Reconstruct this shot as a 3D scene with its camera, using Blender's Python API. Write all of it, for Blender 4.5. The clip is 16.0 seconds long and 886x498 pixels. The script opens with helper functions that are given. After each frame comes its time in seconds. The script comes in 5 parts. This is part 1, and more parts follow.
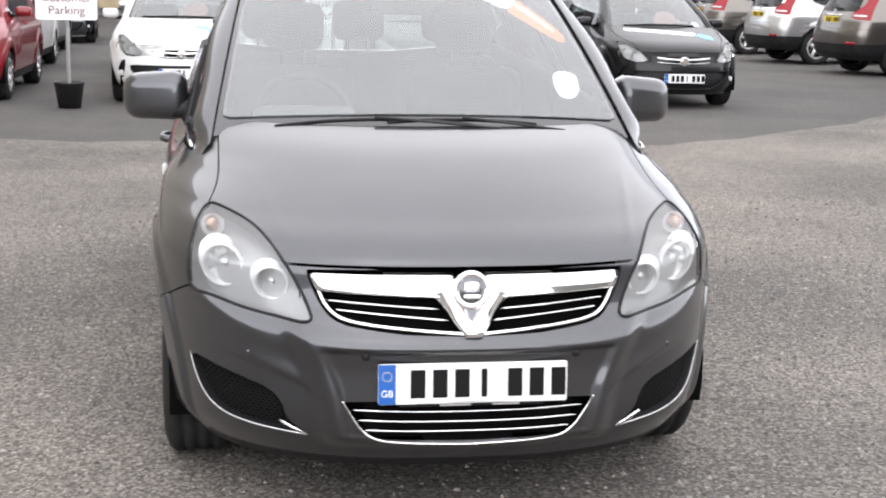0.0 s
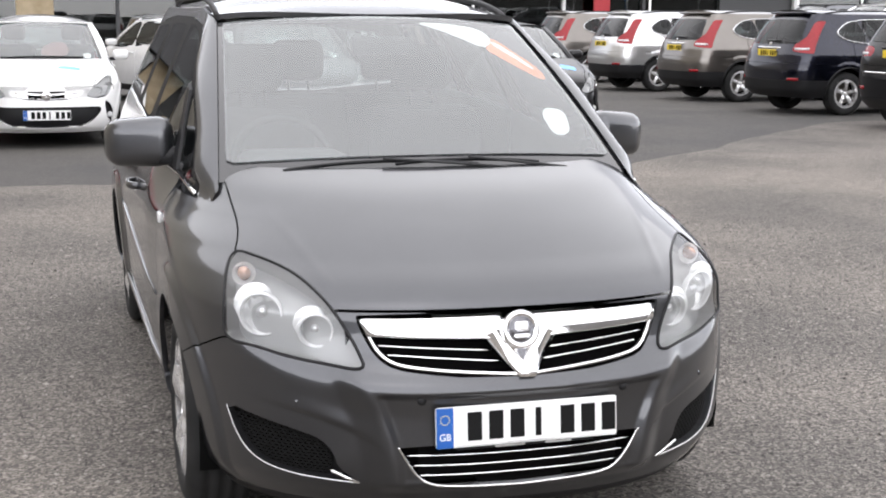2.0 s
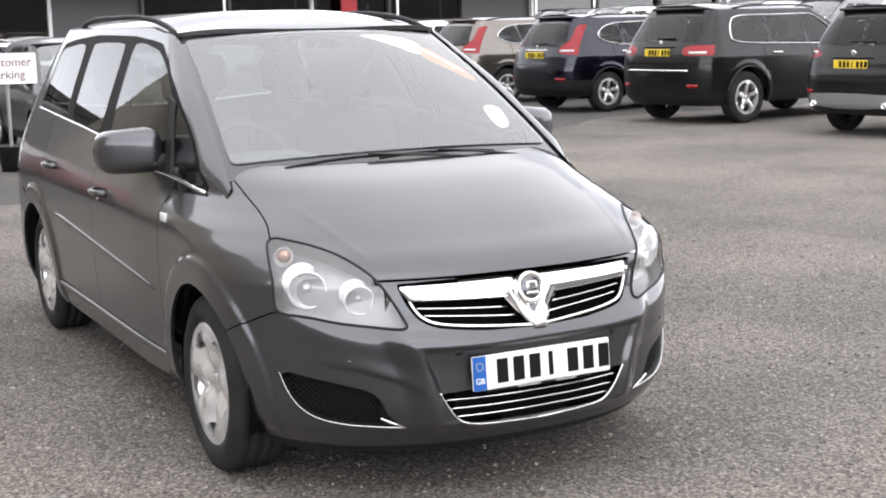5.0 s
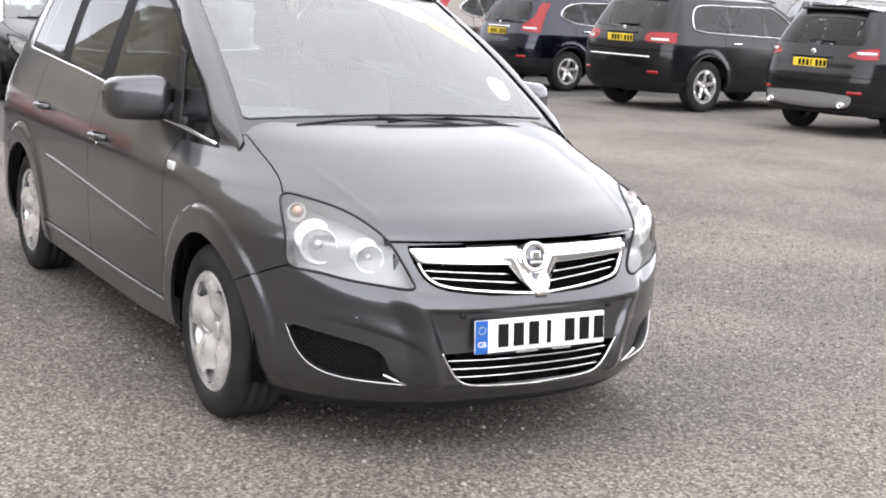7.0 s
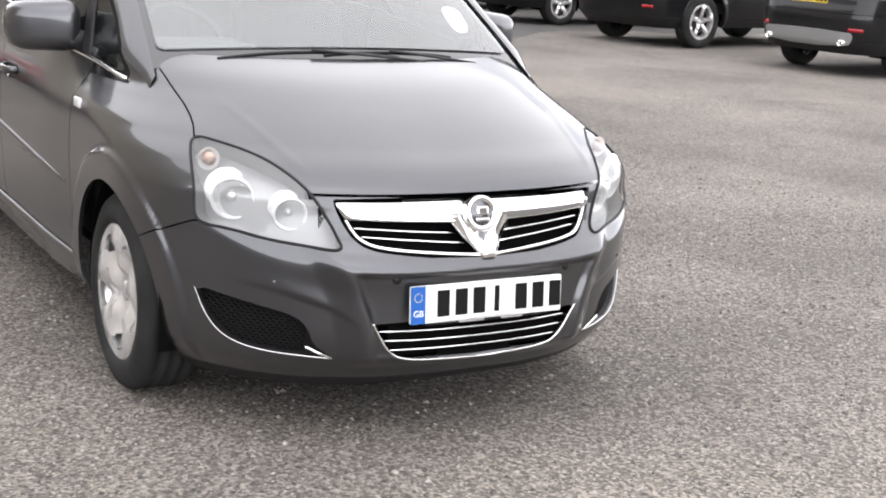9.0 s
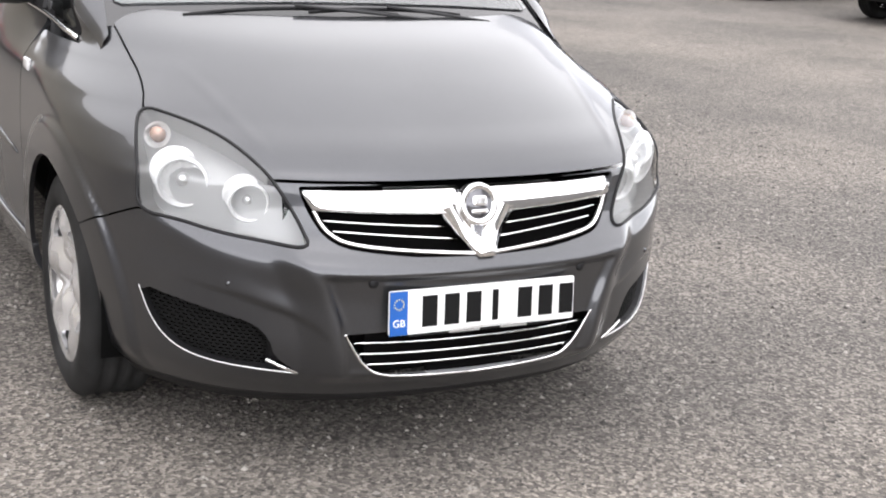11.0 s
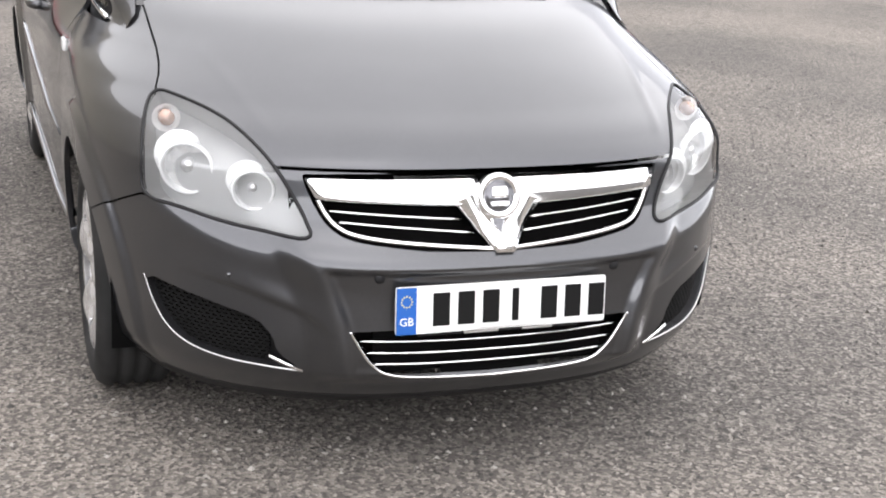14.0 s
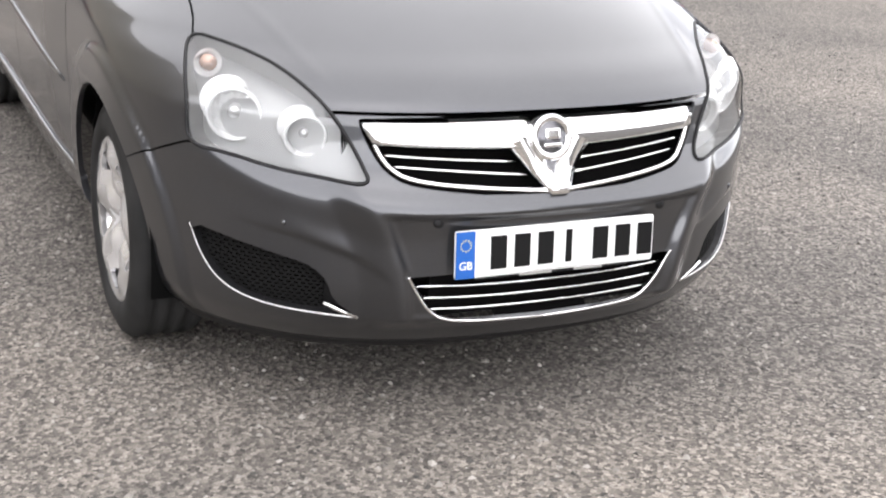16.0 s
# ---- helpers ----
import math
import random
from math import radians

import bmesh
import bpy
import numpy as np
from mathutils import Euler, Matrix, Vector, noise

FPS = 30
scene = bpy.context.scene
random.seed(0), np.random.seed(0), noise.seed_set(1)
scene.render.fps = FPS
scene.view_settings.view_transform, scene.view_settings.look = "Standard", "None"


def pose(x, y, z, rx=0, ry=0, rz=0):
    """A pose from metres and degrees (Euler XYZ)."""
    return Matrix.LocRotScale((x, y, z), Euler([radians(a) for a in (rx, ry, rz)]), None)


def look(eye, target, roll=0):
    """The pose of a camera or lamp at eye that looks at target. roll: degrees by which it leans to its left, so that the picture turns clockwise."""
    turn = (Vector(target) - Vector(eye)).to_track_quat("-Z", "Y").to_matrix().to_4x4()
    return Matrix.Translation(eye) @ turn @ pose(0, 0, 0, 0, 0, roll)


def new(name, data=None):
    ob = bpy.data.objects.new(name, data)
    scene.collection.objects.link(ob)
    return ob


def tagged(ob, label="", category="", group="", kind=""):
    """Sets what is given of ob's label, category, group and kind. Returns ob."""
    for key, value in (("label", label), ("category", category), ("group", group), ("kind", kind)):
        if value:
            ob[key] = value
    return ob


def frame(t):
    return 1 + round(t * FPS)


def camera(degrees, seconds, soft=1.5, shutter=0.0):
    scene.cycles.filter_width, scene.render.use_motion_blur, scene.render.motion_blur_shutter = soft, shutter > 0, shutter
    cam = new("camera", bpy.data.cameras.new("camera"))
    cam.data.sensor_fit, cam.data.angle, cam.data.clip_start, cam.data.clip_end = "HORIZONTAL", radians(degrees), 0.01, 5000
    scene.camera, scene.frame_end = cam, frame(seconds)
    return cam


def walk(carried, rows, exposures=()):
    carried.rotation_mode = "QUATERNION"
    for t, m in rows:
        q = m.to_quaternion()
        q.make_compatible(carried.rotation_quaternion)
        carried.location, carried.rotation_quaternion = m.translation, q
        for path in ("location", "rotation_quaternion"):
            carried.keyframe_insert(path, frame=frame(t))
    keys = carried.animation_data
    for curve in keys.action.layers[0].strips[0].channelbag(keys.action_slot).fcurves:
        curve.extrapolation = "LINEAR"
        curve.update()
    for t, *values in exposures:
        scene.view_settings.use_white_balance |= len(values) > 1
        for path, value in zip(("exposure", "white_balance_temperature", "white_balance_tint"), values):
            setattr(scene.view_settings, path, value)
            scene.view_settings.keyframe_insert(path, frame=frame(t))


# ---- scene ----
cam = camera(36.5, 16.0, soft=1.9, shutter=0.4)
PATH = [
    (0, (-0.649, -3.448, 1.516), (-0.335, -1.512, 1.124), 1.3),
    (0.5, (-0.756, -3.417, 1.514), (-0.461, -1.478, 1.12), 2.4),
    (1, (-0.824, -3.314, 1.519), (-0.527, -1.366, 1.18), 0.3),
    (1.5, (-1.014, -3.271, 1.505), (-0.572, -1.346, 1.19), 0.5),
    (2, (-1.227, -3.309, 1.533), (-0.664, -1.421, 1.191), 0.5),
    (2.5, (-1.36, -3.438, 1.508), (-0.784, -1.55, 1.191), 0.8),
    (3, (-1.49, -3.528, 1.563), (-0.897, -1.649, 1.221), 0.9),
    (3.5, (-1.679, -3.536, 1.552), (-0.987, -1.69, 1.214), 1.2),
    (3.7, (-1.779, -3.514, 1.534), (-1.029, -1.692, 1.189), 0.2),
    (5.8, (-2.44, -3.652, 1.548), (-1.472, -1.931, 1.233), -0.1),
    (6, (-2.49, -3.629, 1.556), (-1.523, -1.91, 1.225), 0.8),
    (6.5, (-2.551, -3.608, 1.555), (-1.602, -1.882, 1.209), 2.3),
    (7, (-2.512, -3.603, 1.539), (-1.514, -1.909, 1.168), 3.0),
    (7.5, (-2.409, -3.567, 1.533), (-1.493, -1.831, 1.149), 2.6),
    (8, (-2.268, -3.536, 1.518), (-1.377, -1.798, 1.084), 3.5),
    (8.5, (-2.167, -3.371, 1.524), (-1.216, -1.67, 1.074), 4.3),
    (9, (-2.062, -3.205, 1.502), (-1.068, -1.534, 1.036), 3.7),
    (9.2, (-2.024, -3.152, 1.507), (-1.044, -1.478, 1.02), 3.5),
    (11.3, (-1.482, -2.715, 1.483), (-0.621, -0.995, 0.933), 4.1),
    (11.5, (-1.415, -2.7, 1.485), (-0.604, -0.956, 0.939), 3.9),
    (12, (-1.254, -2.707, 1.482), (-0.526, -0.923, 0.946), 3.6),
    (12.5, (-1.161, -2.727, 1.473), (-0.513, -0.927, 0.888), 2.9),
    (13, (-1.14, -2.719, 1.472), (-0.483, -0.918, 0.904), 3.4),
    (13.5, (-1.135, -2.705, 1.473), (-0.477, -0.902, 0.911), 3.3),
    (14, (-1.16, -2.703, 1.463), (-0.49, -0.91, 0.883), 3.1),
    (14.5, (-1.23, -2.693, 1.46), (-0.532, -0.907, 0.891), 3.4),
    (15, (-1.322, -2.665, 1.458), (-0.616, -0.892, 0.861), 2.2),
    (15.5, (-1.428, -2.633, 1.462), (-0.641, -0.898, 0.852), 1.6),
    (16, (-1.498, -2.548, 1.454), (-0.686, -0.844, 0.793), 3.4),
]
walk(cam, [(t, look(eye, aim, roll)) for t, eye, aim, roll in PATH], exposures=[(0, 2.15, 6450, 13), (0.6, 2.12, 6450, 13), (1, 1.97, 6450, 13), (3.7, 1.92, 6450, 13), (6, 2.18, 6450, 13), (8, 2.27, 6480, 13), (9, 2.25, 6500, 13), (12, 2.2, 6520, 13), (15.5, 2.24, 6530, 13), (16, 2.3, 6530, 13)])

# ---- daylight: bright overcast ----
world = bpy.data.worlds.new("overcast_sky")
scene.world = world
world.use_nodes = True
wn, wl = world.node_tree.nodes, world.node_tree.links
sky = wn.new("ShaderNodeTexSky")
sky.sky_type, sky.sun_disc = "NISHITA", False
sky.sun_elevation, sky.sun_rotation = radians(70), radians(190)
sky.air_density, sky.dust_density = 0.6, 0.3
grey = wn.new("ShaderNodeHueSaturation")
grey.inputs["Saturation"].default_value = 0.12
wl.new(sky.outputs[0], grey.inputs["Color"])
wl.new(grey.outputs[0], wn["Background"].inputs[0])
wn["Background"].inputs[1].default_value = 0.135
sun = new("sun", bpy.data.lights.new("sun", "SUN"))
sun.data.energy, sun.data.angle, sun.data.color = 0.85, radians(165), (1.0, 0.98, 0.95)
sun.matrix_world = look((-1, -7, 22), (0, 0, 0))


# ---- materials ----
def material(name, colour=(0.5, 0.5, 0.5), rough=0.5, metal=0.0, coat=0.0, spec=0.5):
    m = bpy.data.materials.new(name)
    m.use_nodes = True
    b = m.node_tree.nodes["Principled BSDF"]
    b.inputs["Base Color"].default_value = (*colour, 1)
    b.inputs["Roughness"].default_value, b.inputs["Metallic"].default_value = rough, metal
    b.inputs["Coat Weight"].default_value, b.inputs["Coat Roughness"].default_value = coat, 0.03
    b.inputs["Specular IOR Level"].default_value = spec
    return m


def noise_node(m, scale, detail=4.0, kind="ShaderNodeTexNoise"):
    n = m.node_tree.nodes
    co = n.get("co") or n.new("ShaderNodeTexCoord")
    co.name = "co"
    tex = n.new(kind)
    tex.inputs["Scale"].default_value = scale
    if kind == "ShaderNodeTexNoise":
        tex.inputs["Detail"].default_value = detail
    m.node_tree.links.new(co.outputs["Object"], tex.inputs["Vector"])
    return tex


def ramp(m, source, stops):
    r = m.node_tree.nodes.new("ShaderNodeValToRGB")
    el = r.color_ramp.elements
    while len(el) < len(stops):
        el.new(0.5)
    for e, (p, c) in zip(el, stops):
        e.position, e.color = p, (*(c if isinstance(c, tuple) else (c, c, c)), 1)
    m.node_tree.links.new(source, r.inputs[0])
    return r


def bump(m, height, strength, distance):
    b = m.node_tree.nodes.new("ShaderNodeBump")
    b.inputs["Strength"].default_value, b.inputs["Distance"].default_value = strength, distance
    m.node_tree.links.new(height, b.inputs["Height"])
    m.node_tree.links.new(b.outputs[0], m.node_tree.nodes["Principled BSDF"].inputs["Normal"])
    return b


def mix(m, a, b, fac, blend="MIX"):
    x = m.node_tree.nodes.new("ShaderNodeMixRGB")
    x.blend_type = blend
    for k, v in ((0, fac), (1, a), (2, b)):
        if isinstance(v, (int, float)):
            x.inputs[k].default_value = v
        elif isinstance(v, tuple):
            x.inputs[k].default_value = (*v, 1)
        else:
            m.node_tree.links.new(v, x.inputs[k])
    return x


def paint(name, colour, flake=0.0, rough=0.32, coat=1.0):
    """Car paint: base coat with faint flake and road film under a clear coat."""
    m = material(name, colour, rough, 0.92 if flake else 0.0, coat, 0.15)
    b = m.node_tree.nodes["Principled BSDF"]
    film = noise_node(m, 2.5, 6)
    r = ramp(m, film.outputs[0], [(0.3, tuple(c * 0.92 for c in colour)), (0.75, tuple(min(1, c * 1.06 + 0.004) for c in colour))])
    if flake:
        fl = noise_node(m, 900, 2)
        rr = ramp(m, fl.outputs[0], [(0.35, 0.8), (0.7, 1.25)])
        x = mix(m, r.outputs[0], rr.outputs[0], flake, "MULTIPLY")
        m.node_tree.links.new(x.outputs[0], b.inputs["Base Color"])
    else:
        m.node_tree.links.new(r.outputs[0], b.inputs["Base Color"])
    cr = ramp(m, film.outputs[0], [(0.35, 0.05), (0.8, 0.12)])
    m.node_tree.links.new(cr.outputs[0], b.inputs["Coat Roughness"])
    return m


def glass(name, tint, gloss=1.0, veil=0.0, ior=1.65):
    """Thin pane: clear, tinted, with mirror gloss that grows towards grazing and an optional pale veil."""
    m = bpy.data.materials.new(name)
    m.use_nodes = True
    n, l = m.node_tree.nodes, m.node_tree.links
    n.remove(n["Principled BSDF"])
    t, g, f, x = (n.new("ShaderNode" + k) for k in ("BsdfTransparent", "BsdfGlossy", "Fresnel", "MixShader"))
    t.inputs[0].default_value = (*tint, 1)
    g.inputs["Roughness"].default_value = 0.0
    g.inputs[0].default_value = (gloss, gloss, gloss, 1)
    f.inputs[0].default_value = ior
    l.new(f.outputs[0], x.inputs[0])
    if veil:
        # pale diffuse layer paints in sky glare along with a thin dust film
        d, y = n.new("ShaderNodeBsdfDiffuse"), n.new("ShaderNodeMixShader")
        co, tex, r = n.new("ShaderNodeTexCoord"), n.new("ShaderNodeTexNoise"), n.new("ShaderNodeMapRange")
        tex.inputs["Scale"].default_value, tex.inputs["Detail"].default_value = 4.0, 6.0
        r.inputs[3].default_value, r.inputs[4].default_value = veil * 0.75, veil * 1.25
        d.inputs[0].default_value = (0.77, 0.81, 0.81, 1)
        l.new(co.outputs["Object"], tex.inputs["Vector"])
        l.new(tex.outputs[0], r.inputs[0])
        l.new(r.outputs[0], y.inputs[0])
        l.new(t.outputs[0], y.inputs[1])
        l.new(d.outputs[0], y.inputs[2])
        l.new(y.outputs[0], x.inputs[1])
    else:
        l.new(t.outputs[0], x.inputs[1])
    l.new(g.outputs[0], x.inputs[2])
    l.new(x.outputs[0], n["Material Output"].inputs[0])
    return m


def lamp_plastic(name, colour):
    m = material(name, colour, 0.15, 0.0, 0.3, 0.3)
    r = ramp(m, noise_node(m, 30).outputs[0], [(0.3, tuple(c * 0.7 for c in colour)), (0.7, colour)])
    m.node_tree.links.new(r.outputs[0], m.node_tree.nodes["Principled BSDF"].inputs[0])
    return m


GREY = paint("dark_grey_metallic_paint", (0.072, 0.074, 0.080), 0.6, 0.38)
GREY.node_tree.nodes["Principled BSDF"].inputs["Coat IOR"].default_value = 1.55
CHROME = material("chrome", (0.92, 0.92, 0.92), 0.07, 1.0)
SATIN = material("satin_silver_paint", (0.72, 0.72, 0.72), 0.3, 0.7)
ALLOY = material("silver_wheel_lacquer", (0.78, 0.78, 0.79), 0.2, 0.7, 0.6)
r_ = ramp(ALLOY, noise_node(ALLOY, 9, 6).outputs[0], [(0.35, (0.68, 0.67, 0.66)), (0.6, (0.88, 0.88, 0.89))])
ALLOY.node_tree.links.new(r_.outputs[0], ALLOY.node_tree.nodes["Principled BSDF"].inputs[0])
BLACK = material("black_trim_plastic", (0.010, 0.010, 0.011), 0.5, spec=0.3)
bump(BLACK, noise_node(BLACK, 700).outputs[0], 0.2, 0.001)
SATINBLACK = material("satin_black_tape", (0.008, 0.008, 0.009), 0.55, spec=0.1)
GLOSSBLACK = material("gloss_black", (0.01, 0.01, 0.011), 0.08, 0.0, 1.0)
# near black that stands in for the shade in recesses and under cars
VOID = material("painted_shade_black", (0.004, 0.004, 0.004), 0.95, spec=0.03)
RUBBER = material("tyre_rubber", (0.018, 0.018, 0.018), 0.75, spec=0.15)
r_ = ramp(RUBBER, noise_node(RUBBER, 6, 8).outputs[0], [(0.35, 0.018), (0.7, 0.036)])
RUBBER.node_tree.links.new(r_.outputs[0], RUBBER.node_tree.nodes["Principled BSDF"].inputs[0])
GLASS = glass("windscreen_glass", (0.80, 0.88, 0.87), 1.0, 0.10, 2.0)
SIDEGLASS = glass("side_window_glass", (0.34, 0.38, 0.37), 0.9, 0.0, 1.45)
PRIVACY = glass("privacy_glass", (0.22, 0.24, 0.24), 0.8, 0.0, 1.42)
LENS = glass("lamp_lens", (0.94, 0.95, 0.95), 1.0, 0.0, 1.5)
BOWL = material("lamp_bowl_satin", (0.43, 0.43, 0.43), 0.45, 0.25)
LAMPCHROME = material("lamp_reflector", (0.97, 0.97, 0.97), 0.25, 0.1)
FACETS = material("faceted_reflector", (0.96, 0.96, 0.96), 0.09, 0.45)
AMBER = lamp_plastic("amber_plastic", (0.50, 0.35, 0.29))
RED = lamp_plastic("red_lamp_plastic", (0.30, 0.006, 0.012))
CLEARLAMP = lamp_plastic("clear_lamp_plastic", (0.75, 0.75, 0.75))
CABIN = material("charcoal_cabin_plastic", (0.035, 0.036, 0.038), 0.7)
bump(CABIN, noise_node(CABIN, 120).outputs[0], 0.05, 0.001)
# dashboard grey lightened to paint in the haze reflected above it
DASH = material("haze_lightened_dashboard", (0.13, 0.133, 0.137), 0.65)
bump(DASH, noise_node(DASH, 200).outputs[0], 0.1, 0.001)
CLOTH = material("dark_seat_cloth", (0.045, 0.046, 0.05), 0.95)
bump(CLOTH, noise_node(CLOTH, 60).outputs[0], 0.15, 0.002)
PLATE_W = material("white_reflective_sheet", (0.82, 0.82, 0.81), 0.35)
PLATE_Y = material("yellow_reflective_sheet", (0.75, 0.55, 0.04), 0.35)
PLATE_B = material("blue_band", (0.008, 0.095, 0.38), 0.35)
PLATE_GOLD = material("plate_gold", (0.7, 0.6, 0.25), 0.4)
BADGE_GREY = material("badge_field_grey", (0.16, 0.16, 0.17), 0.25, 0.8)
MESH = material("black_mesh_plastic", (0.007, 0.007, 0.007), 0.75, spec=0.12)
INK = material("black_ink", (0.008, 0.008, 0.008), 0.6, spec=0.12)
PAPER = material("white_paper", (0.85, 0.85, 0.84), 0.6)
ORANGE = material("orange_banner_film", (0.85, 0.27, 0.06), 0.45)
MAROON_INK = material("maroon_ink", (0.13, 0.03, 0.05), 0.6)


# ---- shape tools ----
def curve(pts):
    """A smooth curve through (t, value) pairs that never overshoots."""
    t, v = np.array(pts, float).T
    h, d = np.diff(t), np.diff(v) / np.diff(t)
    m = np.zeros(len(t))
    m[0], m[-1] = d[0], d[-1]
    for i in range(1, len(t) - 1):
        if d[i - 1] * d[i] > 0:
            a, b = 2 * h[i] + h[i - 1], h[i] + 2 * h[i - 1]
            m[i] = (a + b) / (a / d[i - 1] + b / d[i])

    def f(x):
        x = np.clip(np.asarray(x, float), t[0], t[-1])
        i = np.clip(np.searchsorted(t, x, "right") - 1, 0, len(t) - 2)
        s = (x - t[i]) / h[i]
        return ((1 + 2 * s) * (1 - s) ** 2 * v[i] + s * (1 - s) ** 2 * h[i] * m[i]
                + s * s * (3 - 2 * s) * v[i + 1] + s * s * (s - 1) * h[i] * m[i + 1])
    return f


def smooth(a, b, x):
    s = np.clip((np.asarray(x, float) - a) / (b - a), 0, 1)
    return s * s * (3 - 2 * s)


def rounded(pts, rounds=2, closed=True):
    """Corner cutting of a polygon or line."""
    p = np.array(pts, float)
    for _ in range(rounds):
        q = np.roll(p, -1, 0) if closed else p[1:]
        a = p if closed else p[:-1]
        n = np.stack([0.75 * a + 0.25 * q, 0.25 * a + 0.75 * q], 1).reshape(-1, p.shape[1])
        p = n if closed else np.concatenate([p[:1], n, p[-1:]])
    return p


def filleted(pts, r):
    """A polygon with corners cut by about r and rounded."""
    p = np.array(pts, float)
    a, b = np.roll(p, 1, 0) - p, np.roll(p, -1, 0) - p
    la, lb = np.linalg.norm(a, axis=1, keepdims=True), np.linalg.norm(b, axis=1, keepdims=True)
    q = np.stack([p + a / la * np.minimum(r, 0.4 * la), p + b / lb * np.minimum(r, 0.4 * lb)], 1).reshape(-1, 2)
    return rounded(q, 1)


def area(pts, rounds=2, r=0.0):
    """Signed distance to a rounded polygon, negative inside."""
    p = filleted(pts, r) if r else rounded(pts, rounds)
    q = np.roll(p, -1, 0)

    def f(a, b):
        a, b = np.asarray(a, float), np.asarray(b, float)
        best, odd = np.full(a.shape, 1e9), np.zeros(a.shape, bool)
        for (x0, y0), (x1, y1) in zip(p, q):
            dx, dy = x1 - x0, y1 - y0
            s = np.clip(((a - x0) * dx + (b - y0) * dy) / (dx * dx + dy * dy + 1e-12), 0, 1)
            best = np.minimum(best, np.hypot(a - x0 - s * dx, b - y0 - s * dy))
            if y0 != y1:
                odd ^= ((y0 > b) != (y1 > b)) & (a < dx * (b - y0) / dy + x0)
        return np.where(odd, -best, best)
    return f


def mesh_object(name, verts, faces, mat, parent=None, label="", flat=False, mats=None, index=None):
    me = bpy.data.meshes.new(name)
    me.from_pydata([tuple(v) for v in verts], [], [tuple(f) for f in faces])
    for m in (mats or [mat]):
        me.materials.append(m)
    if index is not None:
        me.polygons.foreach_set("material_index", index)
    me.polygons.foreach_set("use_smooth", [not flat] * len(me.polygons))
    me.update()
    ob = new(name, me)
    if parent is not None:
        ob.parent = parent
    return tagged(ob, label)


def part(name, bm, mat, parent=None, label="", flat=True):
    me = bpy.data.meshes.new(name)
    bmesh.ops.recalc_face_normals(bm, faces=bm.faces[:])
    bm.to_mesh(me)
    bm.free()
    me.materials.append(mat)
    me.polygons.foreach_set("use_smooth", [not flat] * len(me.polygons))
    ob = new(name, me)
    if parent is not None:
        ob.parent = parent
    return tagged(ob, label)


def box_bm(x0, x1, y0, y1, z0, z1, bevel=0.0, seg=2, bm=None):
    own = bm is None
    bm = bm or bmesh.new()
    made = bmesh.ops.create_cube(bm, size=1)["verts"]
    for v in made:
        v.co = Vector(((x0 + x1) / 2 + v.co.x * (x1 - x0), (y0 + y1) / 2 + v.co.y * (y1 - y0), (z0 + z1) / 2 + v.co.z * (z1 - z0)))
    if bevel:
        edges = list({e for v in made for e in v.link_edges})
        bmesh.ops.bevel(bm, geom=edges, offset=bevel, segments=seg, profile=0.5, affect="EDGES")
    return bm


